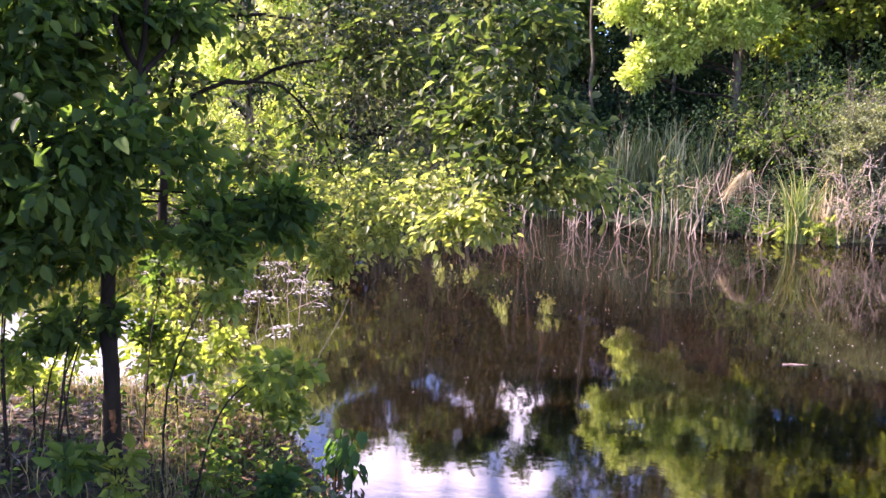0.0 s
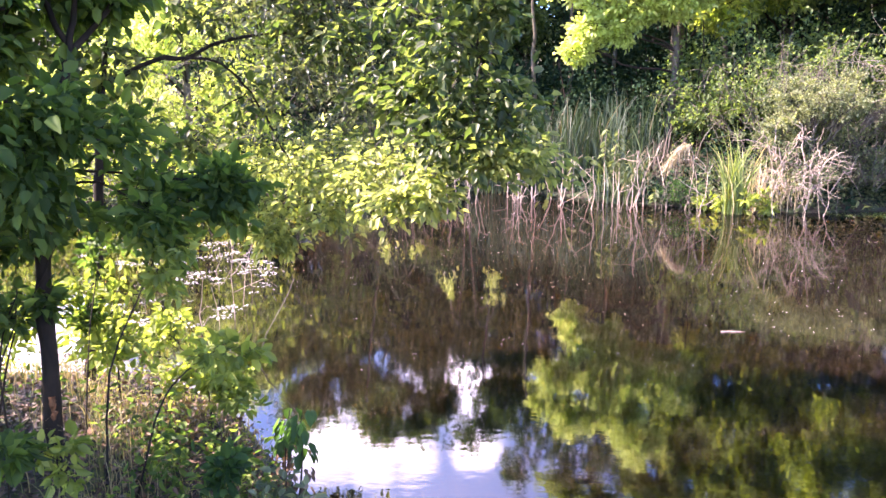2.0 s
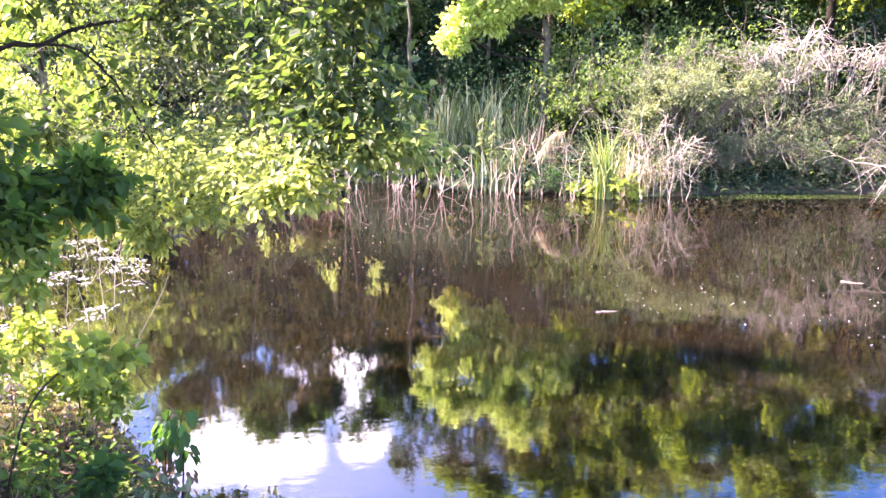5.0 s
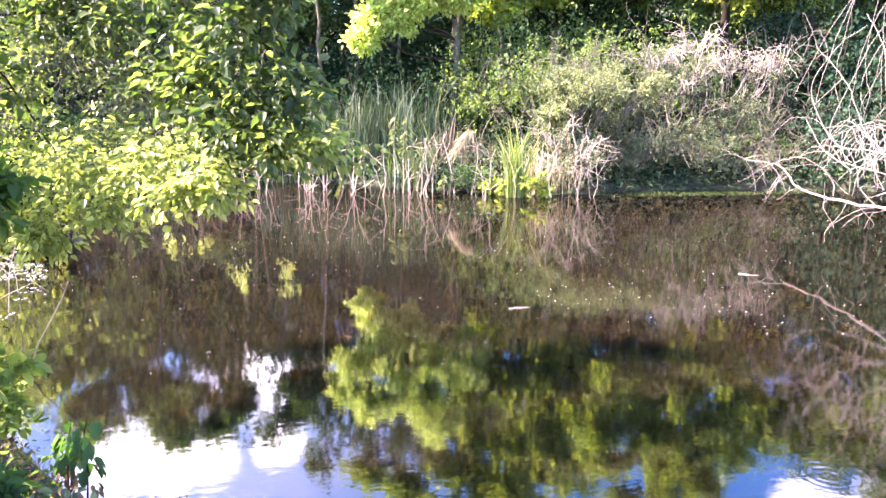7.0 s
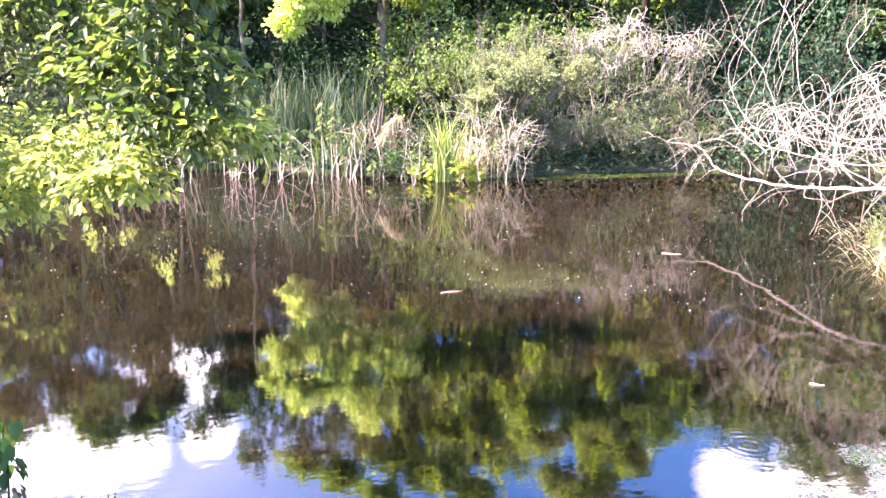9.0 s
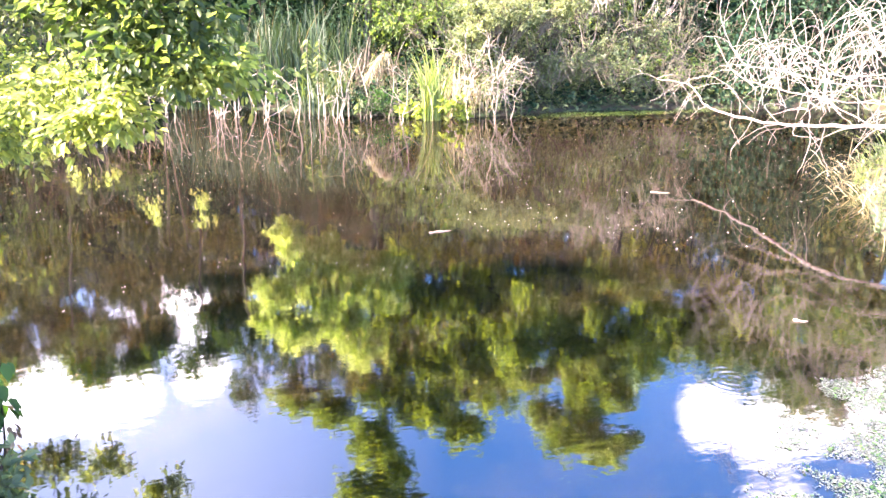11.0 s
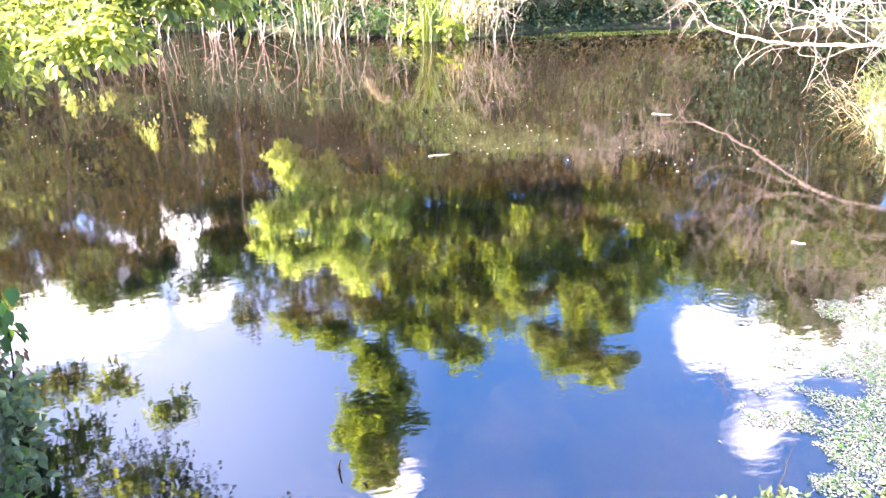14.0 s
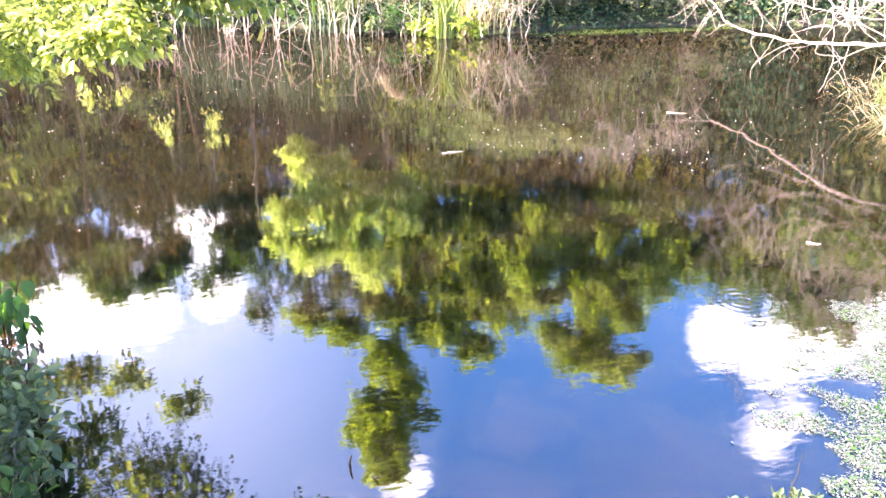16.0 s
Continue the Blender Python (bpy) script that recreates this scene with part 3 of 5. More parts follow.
def unseen_shade_tree(seed, foot, lobes, label):
    """A full tree further along the near bank, unseen, added to shade trunk and litter."""
    rng = np.random.default_rng(seed)
    base = np.array([*foot, gz(*foot) - 0.05])
    tree = empty("tree", base, label, "tree", "trees on the near bank")
    head = base + np.array([0.1, 0.1, 5.0])
    path = bow(base, head, rng, 10, 0.02)
    w = Shape()
    w.tube(path, 0.09, 0.03, 9, rng, 0.05)
    hang(part("trunk", w, M_BARK), tree)
    wood, leaf = Shape(), Shape()
    crown(wood, leaf, lobes, rng, 16, 5, 12, 0.13, lambda l: path[np.argmin(np.abs(path[:, 2] - l[2] + 0.5))], 0.02, 0.85, 0.4, 0.1, 0.6)
    hang(tagged(part("branch", wood, M_BARK), kind="stuff"), tree)
    hang(tagged(part("leaf", leaf, M_LEAF_NEAR), kind="stuff"), tree)


# added trees, all out of view: they only keep sun and skylight off the bank
unseen_shade_tree(13, (-5.2, 3.0), [(-4.8, 3.1, 2.3, 0.7), (-5.4, 3.2, 3.0, 0.8), (-4.6, 2.7, 2.9, 0.8), (-5.6, 2.5, 3.9, 1.0), (-5.0, 3.2, 3.9, 0.7), (-4.9, 2.0, 2.2, 0.8), (-3.7, 3.1, 2.8, 0.5), (-4.2, 3.1, 1.6, 0.5), (-4.1, 2.4, 2.2, 0.6), (-3.6, 3.55, 1.7, 0.35)], "unseen leafy tree added on the near bank to shade the ground")
unseen_shade_tree(14, (-6.8, 1.8), [(-6.6, 2.2, 3.0, 1.0), (-7.2, 2.7, 4.2, 1.1), (-6.4, 2.6, 4.8, 1.1), (-6.2, 1.2, 4.0, 1.0)], "taller unseen leafy tree added further along the bank for shade")
unseen_shade_tree(15, (-2.6, -1.2), [(-2.6, -0.4, 4.4, 1.2), (-3.6, 0.2, 4.8, 1.2), (-1.6, -0.6, 4.8, 1.1), (-2.4, 0.8, 5.2, 1.0), (-3.4, -1.6, 4.6, 1.2), (-1.8, -1.8, 5.0, 1.2)], "unseen leafy tree added behind the camera to block skylight")


def sapling(seed, stem, lobes, label, size=0.075, r=0.0065, mat=M_LEAF_LIT, boughs=6):
    rng = np.random.default_rng(seed)
    foot = (stem[0][0], stem[0][1], gz(stem[0][0], stem[0][1]) - 0.03)
    s = empty("sapling", foot, label, "sapling", "saplings on the near bank")
    path = through_points([foot, *stem[1:]], rng, 5, 0.0015)
    w, leaf = Shape(), Shape()
    w.tube(path, r, r * 0.4, 6, rng, 0.06)
    crown(w, leaf, lobes, rng, boughs, 3, 8, size, lambda l: path[np.argmin(((path - np.array(l[:3])) ** 2).sum(1))], 0.005, 0.9, 0.4, 0.05, 0.6)
    hang(part("stem", w, M_BARK), s)
    hang(tagged(part("leaf", leaf, mat), kind="stuff"), s)


# leaf colour carries the light: M_LEAF_LIT for sun, M_LEAF_NEAR for shade
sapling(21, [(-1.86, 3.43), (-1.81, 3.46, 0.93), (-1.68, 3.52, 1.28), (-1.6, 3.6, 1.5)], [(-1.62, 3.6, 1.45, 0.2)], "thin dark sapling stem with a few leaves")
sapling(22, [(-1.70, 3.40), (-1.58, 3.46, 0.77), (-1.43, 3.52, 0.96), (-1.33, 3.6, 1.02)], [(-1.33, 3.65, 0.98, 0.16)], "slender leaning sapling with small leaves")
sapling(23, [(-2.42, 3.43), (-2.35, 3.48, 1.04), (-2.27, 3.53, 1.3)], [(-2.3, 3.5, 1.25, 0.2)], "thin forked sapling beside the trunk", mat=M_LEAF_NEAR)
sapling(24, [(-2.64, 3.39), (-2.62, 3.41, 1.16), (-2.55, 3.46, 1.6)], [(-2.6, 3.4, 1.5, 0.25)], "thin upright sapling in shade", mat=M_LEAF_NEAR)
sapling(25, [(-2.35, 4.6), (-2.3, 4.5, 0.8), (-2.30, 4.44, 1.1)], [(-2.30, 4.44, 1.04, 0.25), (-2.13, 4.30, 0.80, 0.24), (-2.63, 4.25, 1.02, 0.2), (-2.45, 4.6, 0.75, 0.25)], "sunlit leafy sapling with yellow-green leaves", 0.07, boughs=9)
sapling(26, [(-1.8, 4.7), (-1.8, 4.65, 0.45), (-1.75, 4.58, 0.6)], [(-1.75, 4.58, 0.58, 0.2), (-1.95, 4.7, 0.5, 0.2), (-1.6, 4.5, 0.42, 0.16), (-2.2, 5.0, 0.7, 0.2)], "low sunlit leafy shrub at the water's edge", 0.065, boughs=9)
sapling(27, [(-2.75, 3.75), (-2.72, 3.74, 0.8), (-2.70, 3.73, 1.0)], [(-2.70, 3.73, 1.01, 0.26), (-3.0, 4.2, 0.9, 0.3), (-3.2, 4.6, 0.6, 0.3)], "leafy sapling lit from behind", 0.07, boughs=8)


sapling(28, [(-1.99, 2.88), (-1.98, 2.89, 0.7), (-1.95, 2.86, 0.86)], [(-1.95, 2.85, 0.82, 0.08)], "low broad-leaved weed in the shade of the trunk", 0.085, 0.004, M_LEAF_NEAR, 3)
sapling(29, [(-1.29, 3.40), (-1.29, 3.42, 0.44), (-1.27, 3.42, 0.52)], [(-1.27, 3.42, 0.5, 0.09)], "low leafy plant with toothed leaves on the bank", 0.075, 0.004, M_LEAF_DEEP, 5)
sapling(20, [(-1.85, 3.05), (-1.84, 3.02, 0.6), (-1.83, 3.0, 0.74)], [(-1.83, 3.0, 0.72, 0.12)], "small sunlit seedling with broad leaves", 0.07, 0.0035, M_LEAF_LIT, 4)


def grass(name, seed, n, area, height, material, label, category, width=0.008, lean=0.35, keep=None):
    rng = np.random.default_rng(seed)
    x, y = rng.uniform(area[0], area[1], n), rng.uniform(area[2], area[3], n)
    d = shore_distance(x, y)
    ok = d > 0.0 if keep is None else keep(x, y, d)
    x, y = x[ok], y[ok]
    n = len(x)
    foot = np.stack([x, y, ground_height(x, y) - 0.01], 1)
    h = height * rng.uniform(0.35, 1.15, n)
    off = rng.normal(0, lean, (n, 2)) * h[:, None]
    tip = foot + np.stack([off[:, 0], off[:, 1], h * 0.95], 1)
    bend = np.stack([-off[:, 0] * 0.6, -off[:, 1] * 0.6, h * 0.25], 1)
    s = Shape()
    s.blades(foot, tip, bend, rng.uniform(0.6, 1.4, n) * width, rng, 3)
    return tagged(part(name, s, material), label, category, kind="stuff")


grass("grass", 31, 16000, (-4.5, 0.4, 1.2, 6.2), 0.22, M_GRASS, "sunlit mixed grass and weeds on the bank", "grass", 0.0035, 0.4, lambda x, y, d: (d > 0) & (d < 1.0) & (np.sin(x * 3.1) * np.sin(y * 2.7) > -0.5))


def litter(seed, n, area, keep):
    """Fallen leaves, each lying its own way."""
    rng = np.random.default_rng(seed)
    x, y = rng.uniform(area[0], area[1], n), rng.uniform(area[2], area[3], n)
    ok = keep(x, y, shore_distance(x, y))
    x, y = x[ok], y[ok]
    m = len(x)
    a = rng.uniform(0, 2 * np.pi, m)
    c = np.stack([x, y, ground_height(x, y) + rng.uniform(0.004, 0.03, m)], 1)
    L = rng.uniform(0.025, 0.06, m)
    s = Shape()
    s.leaves(c, np.stack([np.cos(a), np.sin(a), rng.normal(0, 0.25, m)], 1), unit(rng.normal(0, 0.35, (m, 3)) + np.array([0, 0, 1])), L, L * 0.55, 0.2, rng.uniform(-0.2, 0.3))
    tagged(part("leaf_litter", s, M_LITTER), "brown fallen leaves covering the shaded soil", "leaf litter", kind="stuff")


litter(34, 30000, (-5, 0.2, 0.8, 6.2), lambda x, y, d: d > 0.05)


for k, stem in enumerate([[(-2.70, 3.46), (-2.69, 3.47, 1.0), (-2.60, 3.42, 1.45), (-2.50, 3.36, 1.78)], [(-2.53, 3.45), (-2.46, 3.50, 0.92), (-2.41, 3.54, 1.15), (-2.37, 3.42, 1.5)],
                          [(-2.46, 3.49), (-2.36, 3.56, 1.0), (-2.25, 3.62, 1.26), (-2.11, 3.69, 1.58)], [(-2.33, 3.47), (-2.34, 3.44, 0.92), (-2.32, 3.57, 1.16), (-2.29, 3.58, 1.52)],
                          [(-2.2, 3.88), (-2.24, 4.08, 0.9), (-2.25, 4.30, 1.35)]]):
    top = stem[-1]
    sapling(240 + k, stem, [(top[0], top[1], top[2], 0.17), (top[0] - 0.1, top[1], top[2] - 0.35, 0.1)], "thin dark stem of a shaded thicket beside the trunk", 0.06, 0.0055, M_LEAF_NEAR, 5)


def low_weeds(seed, n, area, keep, size, mat, label, height, clump=6):
    """Low leafy weeds over the soil."""
    rng = np.random.default_rng(seed)
    x, y = rng.uniform(area[0], area[1], n), rng.uniform(area[2], area[3], n)
    ok = keep(x, y, shore_distance(x, y))
    x, y = np.repeat(x[ok], clump), np.repeat(y[ok], clump)
    m = len(x)
    c = np.stack([x, y, ground_height(x, y)], 1) + np.abs(rng.normal(0, 1, (m, 3))) * np.array([0, 0, height]) + rng.normal(0, 0.03, (m, 3)) * np.array([1, 1, 0])
    L = size * rng.uniform(0.5, 1.3, m)
    s = Shape()
    s.leaves(c, unit(rng.normal(0, 1, (m, 3)) * np.array([1, 1, 0.6])), unit(rng.normal(0, 0.5, (m, 3)) + np.array([0, 0, 0.9])), L, L * rng.uniform(0.35, 0.6, m))
    return tagged(part("weeds", s, mat), label, "weeds", kind="stuff")


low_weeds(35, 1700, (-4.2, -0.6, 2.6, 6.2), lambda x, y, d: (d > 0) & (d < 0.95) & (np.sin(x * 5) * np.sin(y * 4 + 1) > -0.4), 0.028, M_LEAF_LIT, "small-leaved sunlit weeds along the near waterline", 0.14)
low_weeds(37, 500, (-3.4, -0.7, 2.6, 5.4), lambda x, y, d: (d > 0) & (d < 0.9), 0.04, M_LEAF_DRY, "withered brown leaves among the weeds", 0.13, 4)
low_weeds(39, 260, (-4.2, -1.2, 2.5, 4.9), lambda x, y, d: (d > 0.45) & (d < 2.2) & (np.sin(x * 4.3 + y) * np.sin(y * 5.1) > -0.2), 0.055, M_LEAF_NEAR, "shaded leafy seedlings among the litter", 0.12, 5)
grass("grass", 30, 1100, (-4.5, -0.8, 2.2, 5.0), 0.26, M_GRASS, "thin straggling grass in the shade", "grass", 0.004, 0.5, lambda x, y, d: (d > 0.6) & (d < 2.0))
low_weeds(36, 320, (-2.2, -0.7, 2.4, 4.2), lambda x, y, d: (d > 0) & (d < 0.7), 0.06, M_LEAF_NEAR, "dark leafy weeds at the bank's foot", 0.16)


# ---- far bank ----
def stems(name, seed, n, place, height, material, label, category, width=0.02, lean=0.12, group=""):
    """A stand of upright blades: place(rng, n) gives x, y."""
    rng = np.random.default_rng(seed)
    x, y = place(rng, n)
    foot = np.stack([x, y, np.maximum(ground_height(x, y), -0.15) - 0.03], 1)
    h = height * rng.uniform(0.55, 1.1, len(x)) * (0.82 + 0.18 * np.sin(x * 7.3 + 2 * np.sin(y * 5)))
    off = rng.normal(0, lean, (len(x), 2)) * h[:, None]
    tip = foot + np.stack([off[:, 0], off[:, 1], h], 1)
    bend = np.stack([-off[:, 0] * 0.7, -off[:, 1] * 0.7, h * 0.12], 1)
    s = Shape()
    s.blades(foot, tip, bend, rng.uniform(0.6, 1.3, len(x)) * width, rng, 5)
    ob = part(name, s, material)
    return tagged(ob, label, category, group, "stuff")


def blob(cx, cy, rx, ry):
    def place(rng, n):
        a, r = rng.uniform(0, 2 * np.pi, n), rng.uniform(0, 1, n) ** 0.6
        return cx + np.cos(a) * r * rx, cy + np.sin(a) * r * ry
    return place


# shaded stands and the sunlit clump differ by blade colour, M_REED and M_REED_LIT
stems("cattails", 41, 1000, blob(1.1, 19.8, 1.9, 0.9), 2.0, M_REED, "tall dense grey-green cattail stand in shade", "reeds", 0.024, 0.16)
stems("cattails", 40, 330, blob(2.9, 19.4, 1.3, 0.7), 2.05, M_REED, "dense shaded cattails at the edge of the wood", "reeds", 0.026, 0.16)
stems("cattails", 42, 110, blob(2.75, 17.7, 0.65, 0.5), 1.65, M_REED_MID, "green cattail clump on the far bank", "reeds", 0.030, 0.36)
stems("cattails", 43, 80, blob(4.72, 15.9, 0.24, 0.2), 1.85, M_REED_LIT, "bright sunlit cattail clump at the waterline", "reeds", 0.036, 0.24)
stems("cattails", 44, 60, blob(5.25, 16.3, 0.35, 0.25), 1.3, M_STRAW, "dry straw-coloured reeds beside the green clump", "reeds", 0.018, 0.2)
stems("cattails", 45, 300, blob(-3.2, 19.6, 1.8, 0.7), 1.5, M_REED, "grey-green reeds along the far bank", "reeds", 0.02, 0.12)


def dead_stick(seed, at, height, forks, label, mat=M_TWIG_TAN, r=0.011, lean=0.16):
    """A bare forked stem standing in the shallows."""
    rng = np.random.default_rng(seed)
    foot = np.array([*at, min(gz(*at), 0.0) - 0.05])
    top = foot + np.array([rng.normal(0, lean) * height, rng.normal(0, lean) * height, height - foot[2]])
    path = bow(foot, top, rng, 9, 0.035)
    t = empty("dead_stem", foot, label, "dead stem", "dead stems in the shallows")
    s = Shape()
    s.tube(path, r, r * 0.3, 5, rng, 0.1)
    hang(part("stem", s, mat), t)
    for _ in range(forks):
        k = rng.integers(3, 8)
        way = unit(rng.normal(0, 1, 3) * np.array([1, 1, 0.4]) + np.array([0, 0, 0.8]))
        b = path[k] + way * height * rng.uniform(0.2, 0.5)
        mid = (path[k] + b) / 2 + rng.normal(0, 0.015, 3)
        end = b + way * 0.06 + rng.normal(0, 0.03, 3) + np.array([0, 0, rng.uniform(-0.15, 0.1)])
        s = Shape()
        s.tube(through_points([path[k], mid, b, end], rng, 3, 0.006), r * 0.5, r * 0.18, 4)
        hang(part("twig", s, mat), t)
    return t


rng = np.random.default_rng(50)
for k in range(58):
    x = rng.uniform(-2.2, 4.2)
    y = 18.3 - 0.5 * max(0, x) + rng.uniform(-1.2, 0.7)
    if k % 3 == 2:
        dead_stick(500 + k, (x, y), rng.uniform(0.35, 0.8), int(rng.integers(2, 6)), "low grey dead twig standing in shallow water", M_TWIG_GREY, 0.009, 0.4)
    else:
        dead_stick(500 + k, (x, y), rng.uniform(0.6, 1.35), int(rng.integers(1, 5)), "bare reddish-tan dead stem standing in shallow water", M_TWIG_TAN, 0.015, 0.3)
for k, (x, y, h) in enumerate([(5.72, 15.0, 1.25), (5.9, 15.4, 1.1), (6.3, 15.6, 0.9), (6.76, 15.9, 0.9), (4.14, 16.1, 0.9), (3.35, 16.5, 0.8), (5.3, 15.5, 1.0), (6.1, 15.3, 1.3)]):
    dead_stick(600 + k, (x, y), h, 4, "bare tan branching stem at the waterline", (M_TWIG_TAN, M_TWIG_GREY)[k % 2], r=0.008, lean=0.12)


for k, (x, y, h) in enumerate([(-3.0, 9.2, 0.8), (-2.75, 8.3, 0.7), (-2.6, 7.6, 0.9), (-3.3, 8.9, 0.5), (-2.5, 6.9, 0.55), (-2.9, 7.3, 0.6), (-3.6, 7.9, 0.45)]):
    dead_stick(640 + k, (x, y), h, 3, "thin dead stem rising from the water near the bank", M_TWIG_TAN, 0.006, 0.2)
stems("sedge", 48, 46, blob(8.45, 8.05, 0.25, 0.3), 0.75, M_REED_LIT, "green sedge tuft on the bank's edge", "sedge", 0.014, 0.5)
stems("sedge", 49, 40, blob(7.6, 6.8, 0.25, 0.25), 0.6, M_REED_MID, "half-dry sedge tuft on the bank's edge", "sedge", 0.012, 0.5)


def shrub(seed, lobes, foot, label, mat, size=0.07, boughs=12, twigs=4, count=9, bare=0, bare_mat=M_TWIG_GREY, r=0.02, name="shrub"):
    """A bush with several stems, leaves and some bare twigs."""
    rng = np.random.default_rng(seed)
    at = (foot[0], foot[1], gz(*foot) - 0.05)
    s = empty(name, at, label, name, "bushes round the pond")
    w, leaf = Shape(), Shape()
    crown(w, leaf, lobes, rng, boughs, twigs, count, size, lambda l: (at[0] + rng.normal(0, 0.15), at[1] + rng.normal(0, 0.15), at[2]), r, 0.9, 0.2, 0.07, 0.5)
    hang(part("stem", w, bare_mat), s)
    hang(tagged(part("leaf", leaf, mat), kind="stuff"), s)
    if bare:
        b = Shape()
        for l in lobes:
            c = np.array(l[:3])
            for e in in_ball(rng, bare):
                a = c + e * l[3] * np.array([0.5, 0.5, 0.3]) - np.array([0, 0, l[3] * 0.5])
                way = unit(e * np.array([1.2, 1.2, 0.3]) + rng.normal(0, 0.25, 3))
                top = a + way * l[3] * 0.55 + np.array([0, 0, l[3] * rng.uniform(0.5, 1.1)])
                end = top + way * l[3] * rng.uniform(0.4, 0.9) * np.array([1, 1, 0.3]) - np.array([0, 0, l[3] * rng.uniform(-0.3, 0.9)])
                path = through_points([a, (a + top) / 2 + rng.normal(0, 0.06, 3), top, end], rng, 4, 0.012)
                path[:, 2] = np.maximum(path[:, 2], 0.02)
                b.tube(path, rng.uniform(0.007, 0.016), 0.004, 5)
                for _ in range(3):
                    q = path[rng.integers(4, 12)]
                    twig = bow(q, q + rng.normal(0, 0.22, 3) + way * 0.15, rng, 5, 0.10)
                    twig[:, 2] = np.maximum(twig[:, 2], 0.02)
                    b.tube(twig, 0.006, 0.0025, 4)
        hang(tagged(part("twig", b, bare_mat), "bare dead twigs", kind="stuff"), s)
    return s


# far bank: grey twiggy bushes with patches of fresh leaves, down to the water
shrub(61, [(5.7, 16.9, 1.3, 0.7), (6.0, 17.2, 2.35, 0.6), (6.5, 17.1, 1.9, 0.7), (6.3, 16.6, 0.8, 0.6)], (6.1, 17.3), "bush with pale fresh leaves and bare twigs", M_LEAF_SHRUB, 0.06, 34, 5, 12, 7)
shrub(62, [(7.5, 17.2, 1.4, 0.8), (8.2, 17.4, 2.2, 0.8), (7.3, 17.5, 2.6, 0.55), (7.6, 16.7, 0.8, 0.6), (8.4, 16.8, 1.0, 0.65)], (7.8, 17.5), "tangled grey bush with sparse leaves", M_LEAF_SHRUB, 0.055, 26, 5, 11, 10)
shrub(63, [(9.0, 17.0, 1.5, 0.8), (9.3, 17.3, 2.6, 0.7), (10.1, 17.0, 1.9, 0.8), (9.4, 16.5, 0.8, 0.65), (8.5, 17.6, 2.9, 0.5)], (9.5, 17.3), "tangle of dead branches over green leaves", M_LEAF_SHRUB, 0.055, 26, 5, 11, 9)
shrub(57, [(8.5, 17.5, 2.95, 0.5), (9.3, 17.2, 2.75, 0.5), (8.9, 17.3, 2.3, 0.4)], (9.0, 17.5), "bush crowned with bleached dead branches", M_LEAF_SHRUB, 0.065, 5, 3, 6, 16, M_TWIG_WHITE)
shrub(56, [(10.4, 17.6, 3.0, 0.5), (10.9, 17.4, 2.8, 0.45), (11.3, 17.2, 2.9, 0.45), (9.7, 17.9, 3.4, 0.5)], (10.6, 17.8), "bleached dead branches tangled on top of the bank", M_LEAF_PALE, 0.06, 6, 3, 7, 11, M_TWIG_WHITE)
shrub(68, [(10.3, 16.4, 0.7, 0.55), (11.1, 16.3, 0.8, 0.6), (10.7, 16.8, 1.4, 0.7)], (10.8, 16.8), "low grey bush with twigs trailing to the water", M_LEAF_WOOD, 0.06, 14, 4, 9, 18)
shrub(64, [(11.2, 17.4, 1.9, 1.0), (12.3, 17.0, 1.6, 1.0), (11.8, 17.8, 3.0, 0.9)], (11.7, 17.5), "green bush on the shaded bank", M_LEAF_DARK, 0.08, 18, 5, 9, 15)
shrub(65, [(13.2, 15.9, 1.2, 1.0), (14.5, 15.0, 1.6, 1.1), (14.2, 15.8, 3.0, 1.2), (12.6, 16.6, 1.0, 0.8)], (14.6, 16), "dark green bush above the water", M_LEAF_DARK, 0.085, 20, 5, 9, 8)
shrub(69, [(5.6, 18.8, 2.6, 0.9), (6.6, 19.0, 2.8, 1.0), (4.9, 19.4, 2.2, 0.8), (7.6, 19.0, 3.0, 0.9)], (6.2, 19.2), "green bush beside the pale trunk", M_LEAF_MID, 0.08, 20, 5, 10, 8)
shrub(66, [(3.75, 16.75, 0.35, 0.35), (4.1, 16.7, 0.3, 0.28)], (3.85, 16.8), "low rounded fine-leaved plant at the waterline", M_LEAF_DEEP, 0.05, 14, 5, 10, name="plant")
shrub(67, [(4.5, 16.1, 0.3, 0.26), (4.95, 15.75, 0.3, 0.28), (5.3, 15.7, 0.22, 0.22), (4.2, 16.3, 0.2, 0.2)], (4.8, 16.2), "broad-leaved sunlit water plant", M_LEAF_LIT, 0.13, 7, 3, 5, name="plant")
shrub(60, [(6.05, 17.0, 2.5, 0.5), (6.5, 17.0, 2.3, 0.35), (7.25, 17.2, 2.65, 0.3), (5.75, 16.6, 1.75, 0.4), (6.02, 16.5, 2.1, 0.45), (6.35, 16.4, 2.35, 0.5), (7.9, 15.9, 2.45, 0.32), (7.0, 16.2, 2.3, 0.4)], (6.1, 17.1), "bush with fresh pale yellow-green leaves", M_LEAF_PALE, 0.055, 22, 6, 11)
stems("dry_stems", 46, 110, blob(4.0, 18.2, 0.9, 0.7), 1.25, M_DRY_BROWN, "brown dry stems round the foot of the tree", "dry stems", 0.02, 0.22)
stems("dry_stems", 47, 70, blob(5.7, 16.4, 0.5, 0.4), 1.15, M_STRAW, "bleached dry stems at the waterline", "dry stems", 0.016, 0.3)
